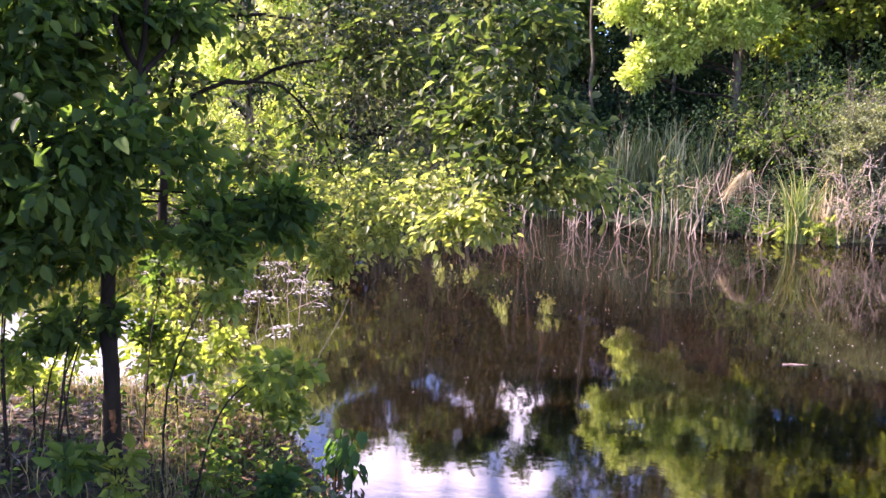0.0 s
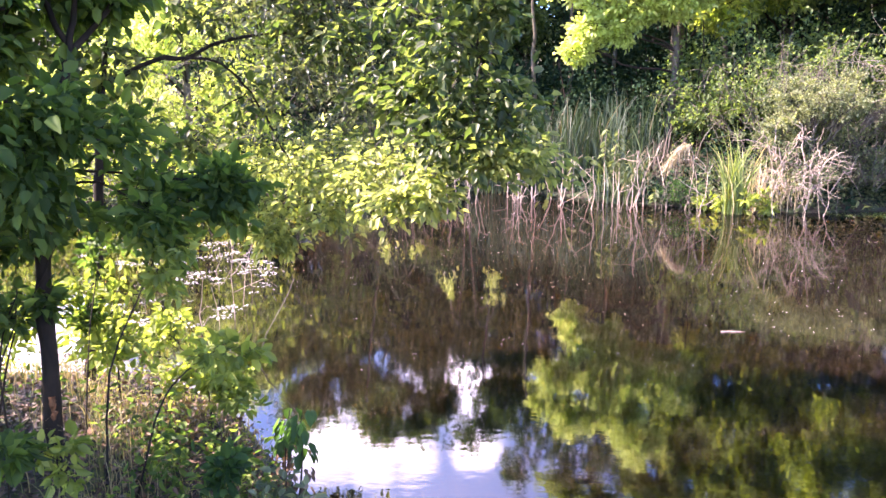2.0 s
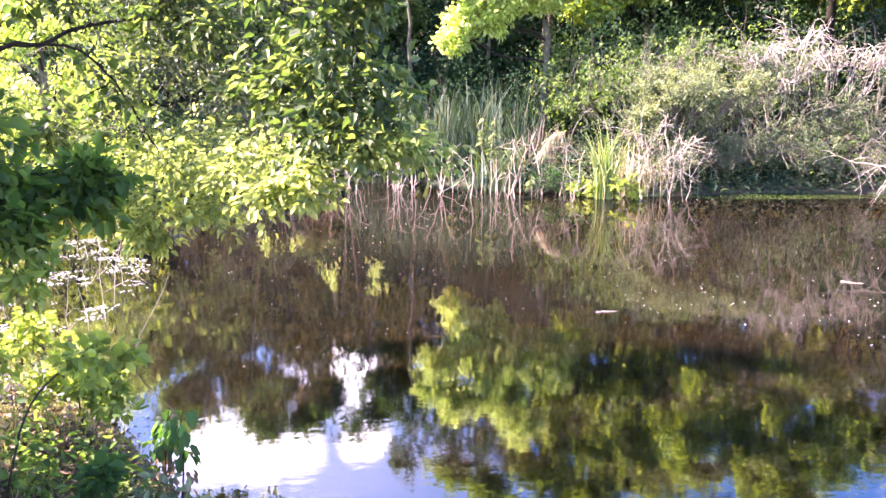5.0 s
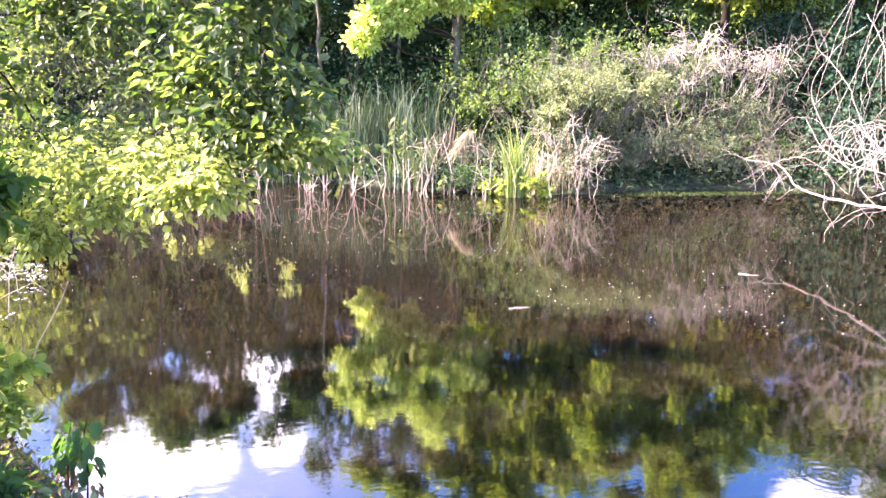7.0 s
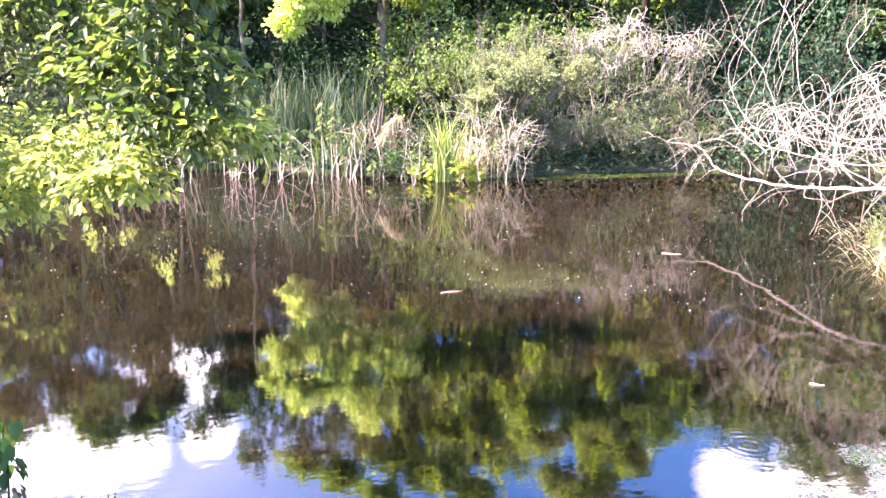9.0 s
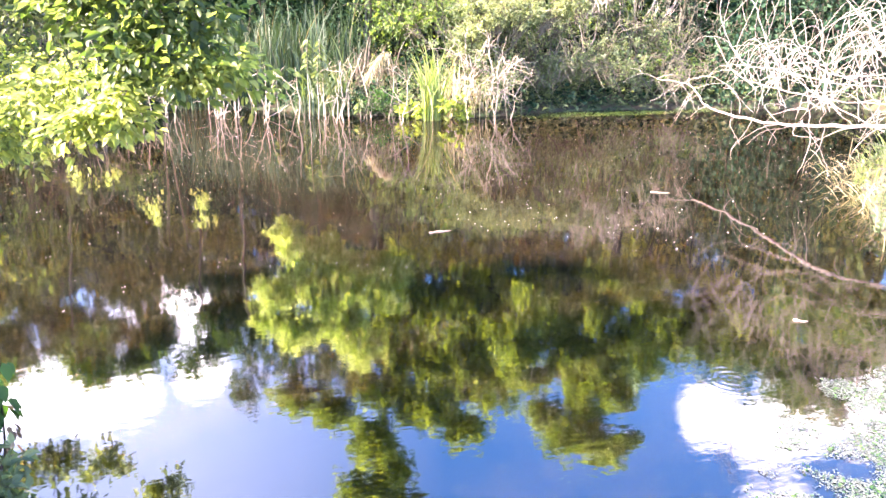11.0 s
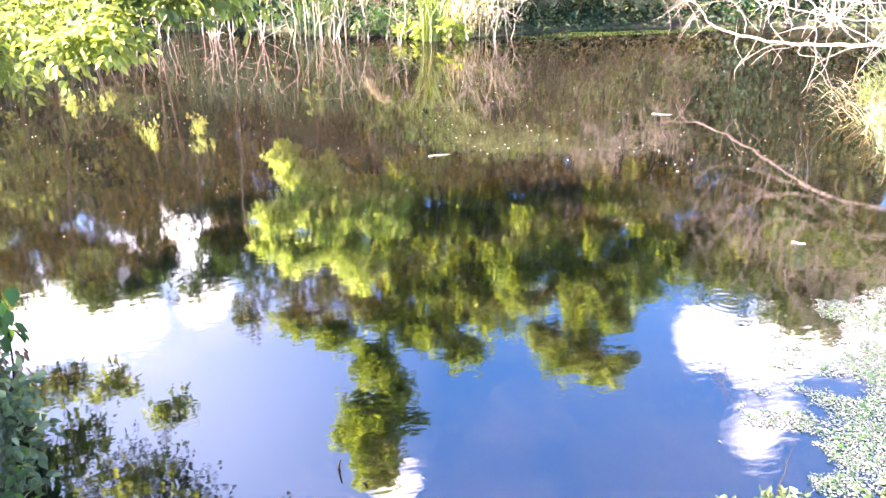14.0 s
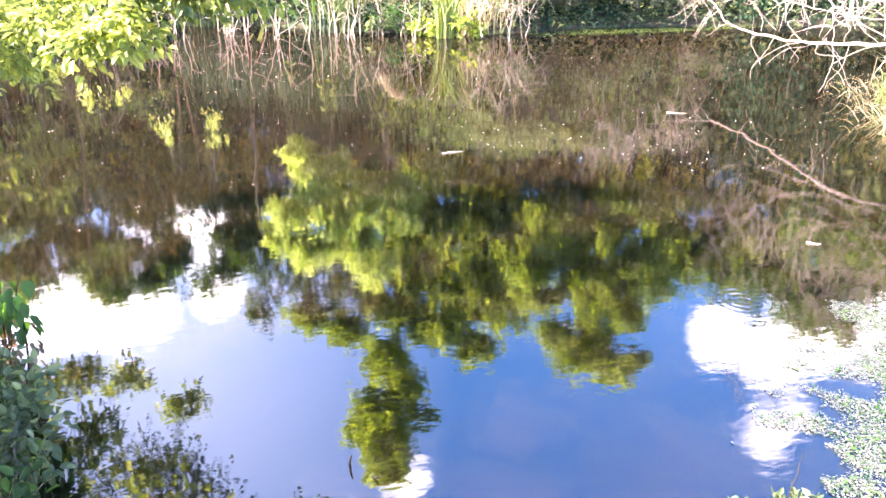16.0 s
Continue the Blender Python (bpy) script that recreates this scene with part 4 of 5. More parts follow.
shrub(59, [(5.75, 15.9, 0.7, 0.45), (6.15, 16.0, 1.0, 0.5), (5.6, 16.2, 1.3, 0.4), (6.5, 16.2, 0.7, 0.45)], (6.0, 16.4), "tangle of bare tan twigs leaning over the water", M_LEAF_SHRUB, 0.06, 7, 3, 7, 9, M_TWIG_TAN)
shrub(58, [(8.5, 7.9, 0.45, 0.4), (8.0, 7.1, 0.4, 0.4), (7.6, 6.3, 0.35, 0.35)], (8.3, 7.2), "low tangle of pale dead twigs and weeds on the bank", M_LEAF_SHRUB, 0.05, 9, 4, 7, 8, M_TWIG_GREY)
# left and far: sunlit growth behind the overhanging tree
shrub(71, [(-5.9, 16.5, 1.7, 1.3), (-7.4, 15.2, 2.2, 1.5), (-5.2, 17.8, 2.6, 1.3)], (-6.6, 16.8), "sunlit yellow-green bush on the far shore", M_LEAF_LIT, 0.10, 26, 5, 9, 8)
shrub(72, [(-8.8, 14.6, 1.1, 0.9), (-10.5, 14.6, 1.2, 1.0), (-7.9, 16.0, 2.0, 1.1)], (-9.6, 15), "sunlit leafy bush by the water", M_LEAF_LIT, 0.10, 26, 5, 9, 4)
shrub(73, [(-3.2, 20.6, 1.8, 1.1), (-1.5, 21.4, 1.9, 1.1), (-4.2, 20.2, 3.0, 1.2)], (-2.8, 21), "light green bush on the far bank", M_LEAF_WOOD, 0.08, 28, 5, 10, 3)


def broad_tree(seed, foot, lobes, mat, label, r=0.13, size=0.13, boughs=18, twigs=6, count=14, bark=M_BARK_PALE, lean=(0, 0), group="trees on the far bank", even=False):
    """A tree with a tapered trunk, limbs and a crown of leafy boughs."""
    rng = np.random.default_rng(seed)
    base = np.array([foot[0], foot[1], gz(*foot) - 0.1])
    tree = empty("tree", base, label, "tree", group)
    top = max(l[2] for l in lobes)
    head = base + np.array([lean[0], lean[1], (top - base[2]) * 0.9])
    path = bow(base, head, rng, 12, 0.018)
    w = Shape()
    w.tube(path, r, r * 0.25, 10, rng, 0.04)
    hang(part("trunk", w, bark), tree)

    def start(l):
        z = max(base[2] + 1.2, l[2] - l[3] * 1.2)
        return path[np.argmin(np.abs(path[:, 2] - z))]
    wood, leaf = Shape(), Shape()
    crown(wood, leaf, lobes, rng, boughs, twigs, count, size, start, r * 0.26, 0.8, 0.35, 0.16, 0.55, even=even)
    hang(tagged(part("branch", wood, M_BARK), kind="stuff"), tree)
    hang(tagged(part("leaf", leaf, mat), kind="stuff"), tree)
    return tree


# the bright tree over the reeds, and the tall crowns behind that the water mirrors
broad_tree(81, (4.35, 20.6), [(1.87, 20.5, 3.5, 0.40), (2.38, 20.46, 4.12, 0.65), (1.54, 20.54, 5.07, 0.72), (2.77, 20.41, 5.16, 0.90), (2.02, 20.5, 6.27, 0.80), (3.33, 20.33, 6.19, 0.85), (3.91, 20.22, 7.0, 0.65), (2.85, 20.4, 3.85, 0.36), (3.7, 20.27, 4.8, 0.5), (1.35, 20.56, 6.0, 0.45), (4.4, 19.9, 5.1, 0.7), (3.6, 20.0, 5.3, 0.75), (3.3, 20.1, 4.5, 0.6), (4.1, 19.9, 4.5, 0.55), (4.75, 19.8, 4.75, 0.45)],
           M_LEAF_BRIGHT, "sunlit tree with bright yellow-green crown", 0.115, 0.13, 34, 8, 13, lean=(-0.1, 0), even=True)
broad_tree(82, (5.2, 23.0), [(5.34, 21.96, 7.27, 0.95), (6.85, 21.54, 8.44, 1.3), (8.37, 21.0, 9.2, 0.95), (6.33, 21.7, 10.04, 1.0), (7.55, 21.3, 10.66, 0.7), (5.2, 22.0, 5.96, 0.86), (7.02, 21.5, 6.72, 1.2), (8.65, 20.9, 7.25, 0.95), (1.9, 22.5, 9.34, 0.6), (3.26, 22.36, 9.89, 0.75), (4.36, 22.2, 11.21, 0.9),
                             (4.12, 22.2, 12.92, 0.85), (4.35, 22.2, 14.51, 0.95), (5.58, 21.9, 13.45, 0.55), (5.29, 22.0, 9.61, 0.8), (4.25, 22.2, 9.16, 0.7), (3.72, 22.3, 13.77, 0.65), (5.06, 22.0, 12.22, 0.75), (4.5, 22.2, 15.7, 0.7), (5.9, 21.6, 4.6, 0.8), (6.2, 22.0, 6.4, 1.0), (7.9, 21.6, 5.4, 1.0), (8.0, 21.4, 7.9, 0.9), (5.9, 22.2, 8.4, 0.9), (4.6, 22.6, 7.9, 0.8), (9.6, 21.0, 6.3, 1.0), (7.2, 21.8, 9.4, 0.8)],
           M_LEAF_TALL, "tall green tree rising above the wood", 0.2, 0.17, 28, 7, 13, even=True)
broad_tree(83, (11.9, 20.2), [(8.81, 18.51, 8.9, 0.5), (9.9, 17.95, 7.96, 0.8), (9.42, 18.2, 9.57, 0.8), (10.29, 17.73, 9.93, 0.6), (10.53, 17.6, 8.24, 0.6), (10.88, 17.4, 9.46, 0.35), (9.57, 18.13, 6.95, 0.7), (9.04, 18.4, 7.5, 0.5), (9.8, 18.3, 5.8, 0.8), (10.6, 17.8, 6.5, 0.6), (8.6, 18.9, 5.6, 0.8), (11.6, 17.6, 6.0, 0.7), (12.2, 17.4, 6.6, 0.5), (9.2, 18.6, 6.4, 0.7), (10.2, 18.0, 7.3, 0.7), (11.0, 18.2, 5.2, 0.9), (9.9, 18.4, 8.8, 0.6), (7.67, 18.47, 6.75, 0.60), (8.20, 18.24, 7.67, 0.45), (7.69, 18.46, 7.53, 0.45)],
           M_LEAF_TALL, "green tree standing on the far bank", 0.14, 0.15, 28, 7, 14, M_BARK, lean=(-1.9, -2.0), even=True)
broad_tree(79, (8.4, 24.6), [(7.0, 24.2, 5.4, 1.2), (8.8, 24.0, 5.6, 1.2), (10.6, 23.4, 5.6, 1.2), (8.0, 24.2, 7.2, 1.1), (9.8, 23.6, 7.4, 1.1), (11.8, 22.8, 6.6, 1.1), (6.2, 24.2, 7.2, 0.9), (12.6, 21.8, 5.4, 1.1)],
           M_LEAF_MID, "leafy tree closing the wood behind the bank", 0.15, 0.18, 24, 7, 12)
broad_tree(84, (12.8, 19.5), [(12.6, 19.2, 5.0, 1.4), (14.0, 18.6, 5.6, 1.4), (11.6, 19.6, 5.4, 1.1), (15.2, 17.4, 5.0, 1.4), (13.0, 19.0, 7.0, 1.2), (12.2, 19.2, 8.2, 0.9), (14.6, 18.4, 7.4, 1.1), (11.8, 18.0, 6.6, 1.0), (12.9, 17.4, 6.8, 1.1), (13.9, 17.6, 6.1, 1.2)], M_LEAF_TALL, "spreading tree above the shaded bank", 0.14, 0.14, 22, 6, 13)
broad_tree(90, (15.6, 19.2), [(15.2, 18.4, 3.5, 1.4), (15.9, 18.2, 5.2, 1.4), (15.3, 18.6, 6.8, 1.2), (14.2, 19.2, 3.8, 1.3), (17.0, 17.4, 4.0, 1.3), (14.9, 17.5, 7.6, 1.2)], M_LEAF_MID, "rounded green tree above the steep bank", 0.13, 0.17, 26, 7, 13)
broad_tree(89, (17.2, 15.8), [(16.4, 15.6, 4.0, 1.5), (17.4, 15.0, 5.6, 1.5), (16.8, 16.4, 7.2, 1.4), (18.6, 13.6, 5.0, 1.6), (18.4, 14.4, 7.4, 1.4), (16.0, 16.4, 8.4, 0.9), (15.8, 16.7, 7.6, 1.2), (15.0, 16.1, 5.3, 1.2), (15.5, 15.6, 5.5, 1.2), (16.0, 15.1, 5.5, 1.2)], M_LEAF_MID, "broad green tree above the steep bank", 0.15, 0.17, 26, 7, 13)
broad_tree(85, (-1.6, 24.5), [(-1.6, 24.2, 4.2, 1.2), (-2.4, 24.2, 5.8, 1.2), (-1.9, 24.0, 7.3, 0.9), (-2.3, 23.9, 8.1, 0.6), (-3.3, 24.0, 7.0, 0.7), (-0.8, 24.2, 5.4, 0.7)], M_LEAF_MID, "slim tree in the wood edge", 0.11, 0.17, 28, 7, 13)
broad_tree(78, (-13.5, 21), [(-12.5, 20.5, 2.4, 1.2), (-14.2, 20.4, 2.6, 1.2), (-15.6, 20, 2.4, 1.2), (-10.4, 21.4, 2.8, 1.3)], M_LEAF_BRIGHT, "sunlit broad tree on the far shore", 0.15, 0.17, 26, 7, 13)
broad_tree(88, (0.9, 25.0), [(0.8, 24.6, 4.6, 1.0), (1.0, 24.6, 6.0, 0.8), (0.8, 24.6, 7.2, 0.6), (0.0, 24.6, 4.4, 0.9), (0.5, 24.2, 6.9, 0.6), (0.12, 24.1, 7.9, 0.4), (0.4, 24.2, 5.9, 0.65)], M_LEAF_MID, "narrow dark tree behind the reeds", 0.10, 0.16, 26, 7, 13)
broad_tree(86, (-4.6, 24.2), [(-4.2, 24, 4.6, 1.3), (-5.8, 23.8, 5.4, 1.4), (-4.4, 24, 6.8, 1.1), (-3.6, 24, 8.2, 0.8), (-6.6, 23.4, 4.2, 1.3), (-6.0, 23.6, 7.4, 1.1), (-7.2, 23.2, 6.0, 1.0)], M_LEAF_MID, "leafy tree at the far shore", 0.12, 0.17, 28, 7, 13)
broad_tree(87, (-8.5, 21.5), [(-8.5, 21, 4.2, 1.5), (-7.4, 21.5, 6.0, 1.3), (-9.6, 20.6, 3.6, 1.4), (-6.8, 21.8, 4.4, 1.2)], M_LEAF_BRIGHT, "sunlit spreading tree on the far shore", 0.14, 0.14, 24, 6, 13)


def hanging_sprigs(seed, at, tips, label):
    """A slim bush whose long sunlit sprigs hang over the shallows."""
    rng = np.random.default_rng(seed)
    foot = (at[0], at[1], gz(*at) - 0.05)
    t = empty("bush", foot, label, "bush", "bushes round the pond")
    w, leaf = Shape(), Shape()
    for x, y, z, r in tips:
        w.tube(through_points([foot, (foot[0] * 0.6 + x * 0.4, foot[1] * 0.5 + y * 0.5, z + 0.7), (x, y, z + 0.25), (x, y, z - r)], rng, 5, 0.01), 0.012, 0.003, 5)
        for _ in range(9):
            a = np.array([x, y, z]) + rng.normal(0, 0.35, 3) * r + np.array([0, 0, r * 0.5])
            spray(w, leaf, a, a + np.array([rng.normal(0, 0.4), rng.normal(0, 0.4), -1.0]) * r * 1.1, rng, 14, 0.075, 0.003, 0.9, 0.05)
    hang(part("stem", w, M_TWIG_GREY), t)
    hang(tagged(part("leaf", leaf, M_LEAF_BRIGHT), kind="stuff"), t)


hanging_sprigs(75, (-0.7, 19.4), [(-1.04, 17.5, 1.9, 0.28), (-0.98, 17.5, 2.2, 0.18), (-0.03, 17.5, 1.84, 0.26), (0.0, 17.5, 2.2, 0.18)], "slim bush with hanging sunlit yellow-green sprigs")
hanging_sprigs(76, (-2.4, 19.8), [(-2.28, 17.4, 1.24, 0.28), (-1.78, 17.4, 1.1, 0.2), (-2.85, 17.3, 0.6, 0.18)], "low arching bush with sunlit sprigs near the water")


def thicket(seed, n, place, heights, mat, label, size=0.16):
    """Dense undergrowth of the wood behind, too thick to count."""
    rng = np.random.default_rng(seed)
    wood, leaf = Shape(), Shape()
    for _ in range(n):
        x, y = place(rng)
        z0 = gz(x, y)
        h = rng.uniform(*heights)
        wood.tube(bow((x, y, z0 - 0.1), (x + rng.normal(0, 0.4), y + rng.normal(0, 0.4), z0 + h), rng, 6, 0.04), 0.03, 0.01, 5)
        c = in_ball(rng, 55) * np.array([0.9, 0.9, h * 0.55]) + np.array([x, y, z0 + h * 0.5])
        for p in c:
            m = 11
            q = p + rng.normal(0, 0.2, (m, 3))
            L = size * rng.uniform(0.6, 1.2, m)
            leaf.leaves(q, unit(rng.normal(0, 1, (m, 3)) - np.array([0, 0, 0.3])), unit(rng.normal(0, 0.7, (m, 3)) + np.array([0, 0, 0.7])), L, L * 0.55)
    t = empty("undergrowth", (0, 24, gz(0, 24)), label, "undergrowth", kind="stuff")
    hang(tagged(part("stem", wood, M_BARK), kind="stuff"), t)
    hang(tagged(part("leaf", leaf, mat), kind="stuff"), t)


# the gloom of the wood comes largely from the darkened leaf colours
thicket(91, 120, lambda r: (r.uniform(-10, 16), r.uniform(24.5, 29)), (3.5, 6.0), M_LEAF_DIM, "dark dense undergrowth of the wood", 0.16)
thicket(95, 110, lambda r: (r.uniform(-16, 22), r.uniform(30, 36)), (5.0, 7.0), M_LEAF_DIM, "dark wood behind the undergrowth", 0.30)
thicket(96, 24, lambda r: (r.uniform(-2, 5), r.uniform(21.8, 24)), (1.2, 2.6), M_LEAF_DIM, "shrubs behind the cattails, shade put into the leaf colour", 0.12)
thicket(92, 30, lambda r: (r.uniform(4.8, 13), r.uniform(19.5, 23)), (1.8, 3.8), M_LEAF_MID, "leafy undergrowth behind the far bank", 0.12)
thicket(93, 44, lambda r: (r.uniform(12, 18), r.uniform(15.5, 21)), (2, 4.5), M_LEAF_DARK, "leafy undergrowth above the steep bank", 0.13)
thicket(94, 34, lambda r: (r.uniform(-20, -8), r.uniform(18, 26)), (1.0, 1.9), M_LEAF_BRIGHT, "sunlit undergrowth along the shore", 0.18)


def ground_cover(seed, n, area, keep, size, mat, label, height=0.3, clump=5):
    """Low leafy weeds over the soil."""
    rng = np.random.default_rng(seed)
    x, y = rng.uniform(area[0], area[1], n), rng.uniform(area[2], area[3], n)
    ok = keep(x, y, shore_distance(x, y))
    x, y = np.repeat(x[ok], clump), np.repeat(y[ok], clump)
    m = len(x)
    c = np.stack([x, y, ground_height(x, y)], 1) + np.abs(rng.normal(0, 1, (m, 3))) * np.array([0, 0, height]) + rng.normal(0, 0.08, (m, 3)) * np.array([1, 1, 0])
    L = size * rng.uniform(0.5, 1.3, m)
    s = Shape()
    s.leaves(c, unit(rng.normal(0, 1, (m, 3)) * np.array([1, 1, 0.5])), unit(rng.normal(0, 0.5, (m, 3)) + np.array([0, 0, 0.9])), L, L * rng.uniform(0.35, 0.6, m))
    return tagged(part("weeds", s, mat), label, "weeds", kind="stuff")


# weeds under the wood and at the water's edge get shade-dark colours
ground_cover(97, 9000, (-8, 18, 14, 26), lambda x, y, d: (d > 0.02) & (d < 6), 0.12, M_LEAF_DIM, "low weeds covering the far bank, green darkened to stand for shade", 0.22)
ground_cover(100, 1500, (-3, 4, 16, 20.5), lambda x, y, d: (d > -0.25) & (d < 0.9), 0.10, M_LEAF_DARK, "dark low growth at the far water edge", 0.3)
ground_cover(98, 2600, (3, 15, 14, 19), lambda x, y, d: (d > -0.05) & (d < 1.2), 0.12, M_LEAF_SHRUB, "mixed pale weeds along the far waterline", 0.18)
ground_cover(99, 5000, (-12, -2, 12, 23), lambda x, y, d: (d > 0) & (d < 3), 0.12, M_LEAF_LIT, "sunlit weeds along the far shore", 0.3)


# slim trunks in the shade of the wood
def pole_tree(seed, x, y, top, r):
    rng = np.random.default_rng(seed)
    broad_tree(seed, (x, y), [(x, y, top, 1.0), (x + rng.normal(0, 0.6), y, top + 1.2, 0.9)], M_LEAF_WOOD, "slim bare-trunked tree in the shade of the wood", r, 0.16, 12, 5, 11, group="slim trees in the wood", lean=(rng.normal(0, 0.3), 0))


for k, (x, y, top, r) in enumerate([(1.0, 22.3, 7.4, 0.07), (2.1, 23.2, 8.0, 0.08), (-0.2, 23.5, 7.0, 0.07), (3.3, 24, 8.2, 0.07), (6.6, 24, 7.5, 0.09), (8.2, 23.5, 7.0, 0.08), (12.0, 23, 8.0, 0.1), (-3.2, 23, 6.6, 0.07)]):
    pole_tree(700 + k, x, y, top, r)


# ---- right bank ----
def fallen_tree():
    rng = np.random.default_rng(101)
    t = empty("fallen_branch", (9.21, 6.22, gz(9.21, 6.22)), "bleached fallen dead branch with curling bare twigs", "dead branch")
    limbs = [([(9.21, 6.22, 0.65), (8.21, 6.66, 0.92), (7.49, 7.10, 0.93), (7.22, 7.75, 0.87), (7.31, 8.65, 0.77), (7.51, 9.97, 0.73), (7.70, 10.87, 0.78), (7.98, 11.69, 0.99), (7.66, 12.23, 1.07)], 0.028),
             ([(7.99, 5.88, 0.87), (7.38, 6.73, 1.51), (7.40, 7.36, 1.49), (7.51, 8.17, 1.47), (7.48, 8.79, 1.93), (7.51, 9.06, 2.73), (7.46, 9.38, 3.19)], 0.006),
             ([(7.99, 6.33, 1.09), (7.57, 7.18, 1.35), (7.61, 8.07, 1.33), (7.69, 9.19, 1.42), (7.69, 10.05, 1.49), (7.53, 10.45, 2.22), (7.61, 10.11, 2.79), (7.75, 9.72, 3.08)], 0.006),
             ([(7.77, 5.99, 0.87), (7.34, 6.78, 1.20), (7.64, 8.06, 1.12), (7.71, 9.18, 1.16), (7.70, 10.18, 1.31), (7.75, 10.83, 1.79)], 0.006),
             ([(7.99, 6.22, 1.20), (7.45, 6.98, 1.80), (7.74, 7.96, 2.09), (7.75, 8.40, 2.57), (7.90, 8.26, 2.98)], 0.006),
             ([(7.22, 6.88, 0.92), (7.54, 8.45, 1.22), (7.56, 9.30, 1.69), (7.49, 9.65, 2.30), (7.29, 10.07, 2.78)], 0.006)]
    for way, r in limbs:
        s = Shape()
        s.tube(through_points(way, rng, 6, 0.006), r, 0.004, 7, rng, 0.12)
        hang(part("limb", s, M_TWIG_WHITE), t)
    s = Shape()
    for k, (way, r) in enumerate(limbs):
        path = through_points(way, rng, 6)
        for _ in range(4 if k else 26):
            a = path[rng.integers(6, len(path))]
            way2 = unit(rng.normal(0, 1, 3) + np.array([-0.3, 0.2, 0.25 if k else -0.1]))
            reach = rng.uniform(0.5, 1.0) * (0.75 if a[1] > 9 else 1.0)
            mid = a + way2 * 0.38 * reach
            end = mid + unit(way2 + rng.normal(0, 0.7, 3) + np.array([0, 0, -0.6])) * 0.42 * reach
            tip = end + unit(end - mid + rng.normal(0, 0.3, 3) + np.array([0, 0, -0.5])) * 0.18 * reach
            twig = through_points([a, mid, end, tip], rng, 5, 0.003)
            twig[:, 2] = np.maximum(twig[:, 2], 0.03)
            s.tube(twig, rng.uniform(0.003, 0.006), 0.0015, 5)
            if rng.random() < 0.6:
                fork = bow(mid, mid + unit(rng.normal(0, 1, 3) + way2) * 0.35, rng, 6, 0.05, 0.12)
                s.tube(fork, 0.0035, 0.0015, 4)
    # the dense bundle: thin shoots that rise from the limb's root and curl over
    for k in range(140):
        f = rng.uniform(0, 1) ** 1.8
        a = np.array([6.75 + rng.normal(0, 0.2), 5.7 + 2.9 * f + rng.normal(0, 0.2), 1.0 + rng.uniform(0, 1.15) * (1 - 0.5 * f)])
        lift = rng.uniform(0.12, 0.65) * (1 - 0.3 * f)
        out = unit(np.array([rng.normal(-0.2, 0.5), rng.normal(0.7, 0.7), 0.0]))
        reach = rng.uniform(0.25, 0.8)
        top = a + out * reach * 0.5 + np.array([0, 0, lift])
        over = a + out * reach + np.array([0, 0, lift * rng.uniform(0.3, 1.0)])
        end = over + out * reach * rng.uniform(0.1, 0.5) - np.array([0, 0, rng.uniform(0.0, 0.35)])
        s.tube(through_points([a, (a + top) / 2 + rng.normal(0, 0.05, 3), top, over, end], rng, 4, 0.004), rng.uniform(0.0025, 0.005), 0.0018, 5)
    # long whips that hang in from above
    for k in range(10):
        a = np.array([6.2 + rng.normal(0, 0.15), rng.uniform(6.2, 7.6), rng.uniform(3.2, 3.7)])
        b = np.array([6.25 + rng.normal(0, 0.15), a[1] + rng.uniform(0.3, 1.5), rng.uniform(1.9, 2.7)])
        mid = (a + b) / 2 + np.array([0, 0.1, rng.uniform(0.05, 0.35)])
        s.tube(through_points([a, mid, b, b + np.array([0, rng.normal(0, 0.1), -rng.uniform(0.15, 0.45)])], rng, 5, 0.005), rng.uniform(0.0025, 0.005), 0.0015, 5)
    hang(tagged(part("twig", s, M_TWIG_WHITE), kind="stuff"), t)


fallen_tree()
low_weeds(38, 1500, (5.0, 11.0, 3.6, 10.5), lambda x, y, d: (d > -0.08) & (d < 2.2), 0.06, M_LEAF_SHRUB, "leafy weeds covering the bank beside the dead branch", 0.16)
grass("grass", 32, 900, (5.2, 10.5, 3.6, 10), 0.42, M_GRASS, "dry and green grass hanging over the bank", "grass", 0.010, 0.5, lambda x, y, d: (d > -0.15) & (d < 1.1))
grass("grass", 33, 70, (5.2, 10.5, 3.6, 10), 0.35, M_STRAW, "pale sunlit dry grass on the bank", "grass", 0.010, 0.6, lambda x, y, d: (d > -0.1) & (d < 0.8))


# ---- on the water ----
def floating(name, seed, n, place, size, material, label, category, lift=0.006):
    rng = np.random.default_rng(seed)
    x, y = place(rng, n)
    ok = shore_distance(x, y) < -0.02
    x, y = x[ok], y[ok]
    n = len(x)
    c = np.stack([x, y, rng.uniform(0.5, 1.5, n) * lift], 1)
    a = rng.uniform(0, 2 * np.pi, n)
    axis = np.stack([np.cos(a), np.sin(a), rng.uniform(-0.02, 0.06, n)], 1)
    nrm = unit(rng.normal(0, 0.06, (n, 3)) + np.array([0, 0, 1]))
    L = size * rng.uniform(0.4, 1.3, n)
    s = Shape()
    s.leaves(c, axis, nrm, L, L * rng.uniform(0.35, 0.8, n), 0.04, 0.0)
    return tagged(part(name, s, material), label, category, kind="stuff")


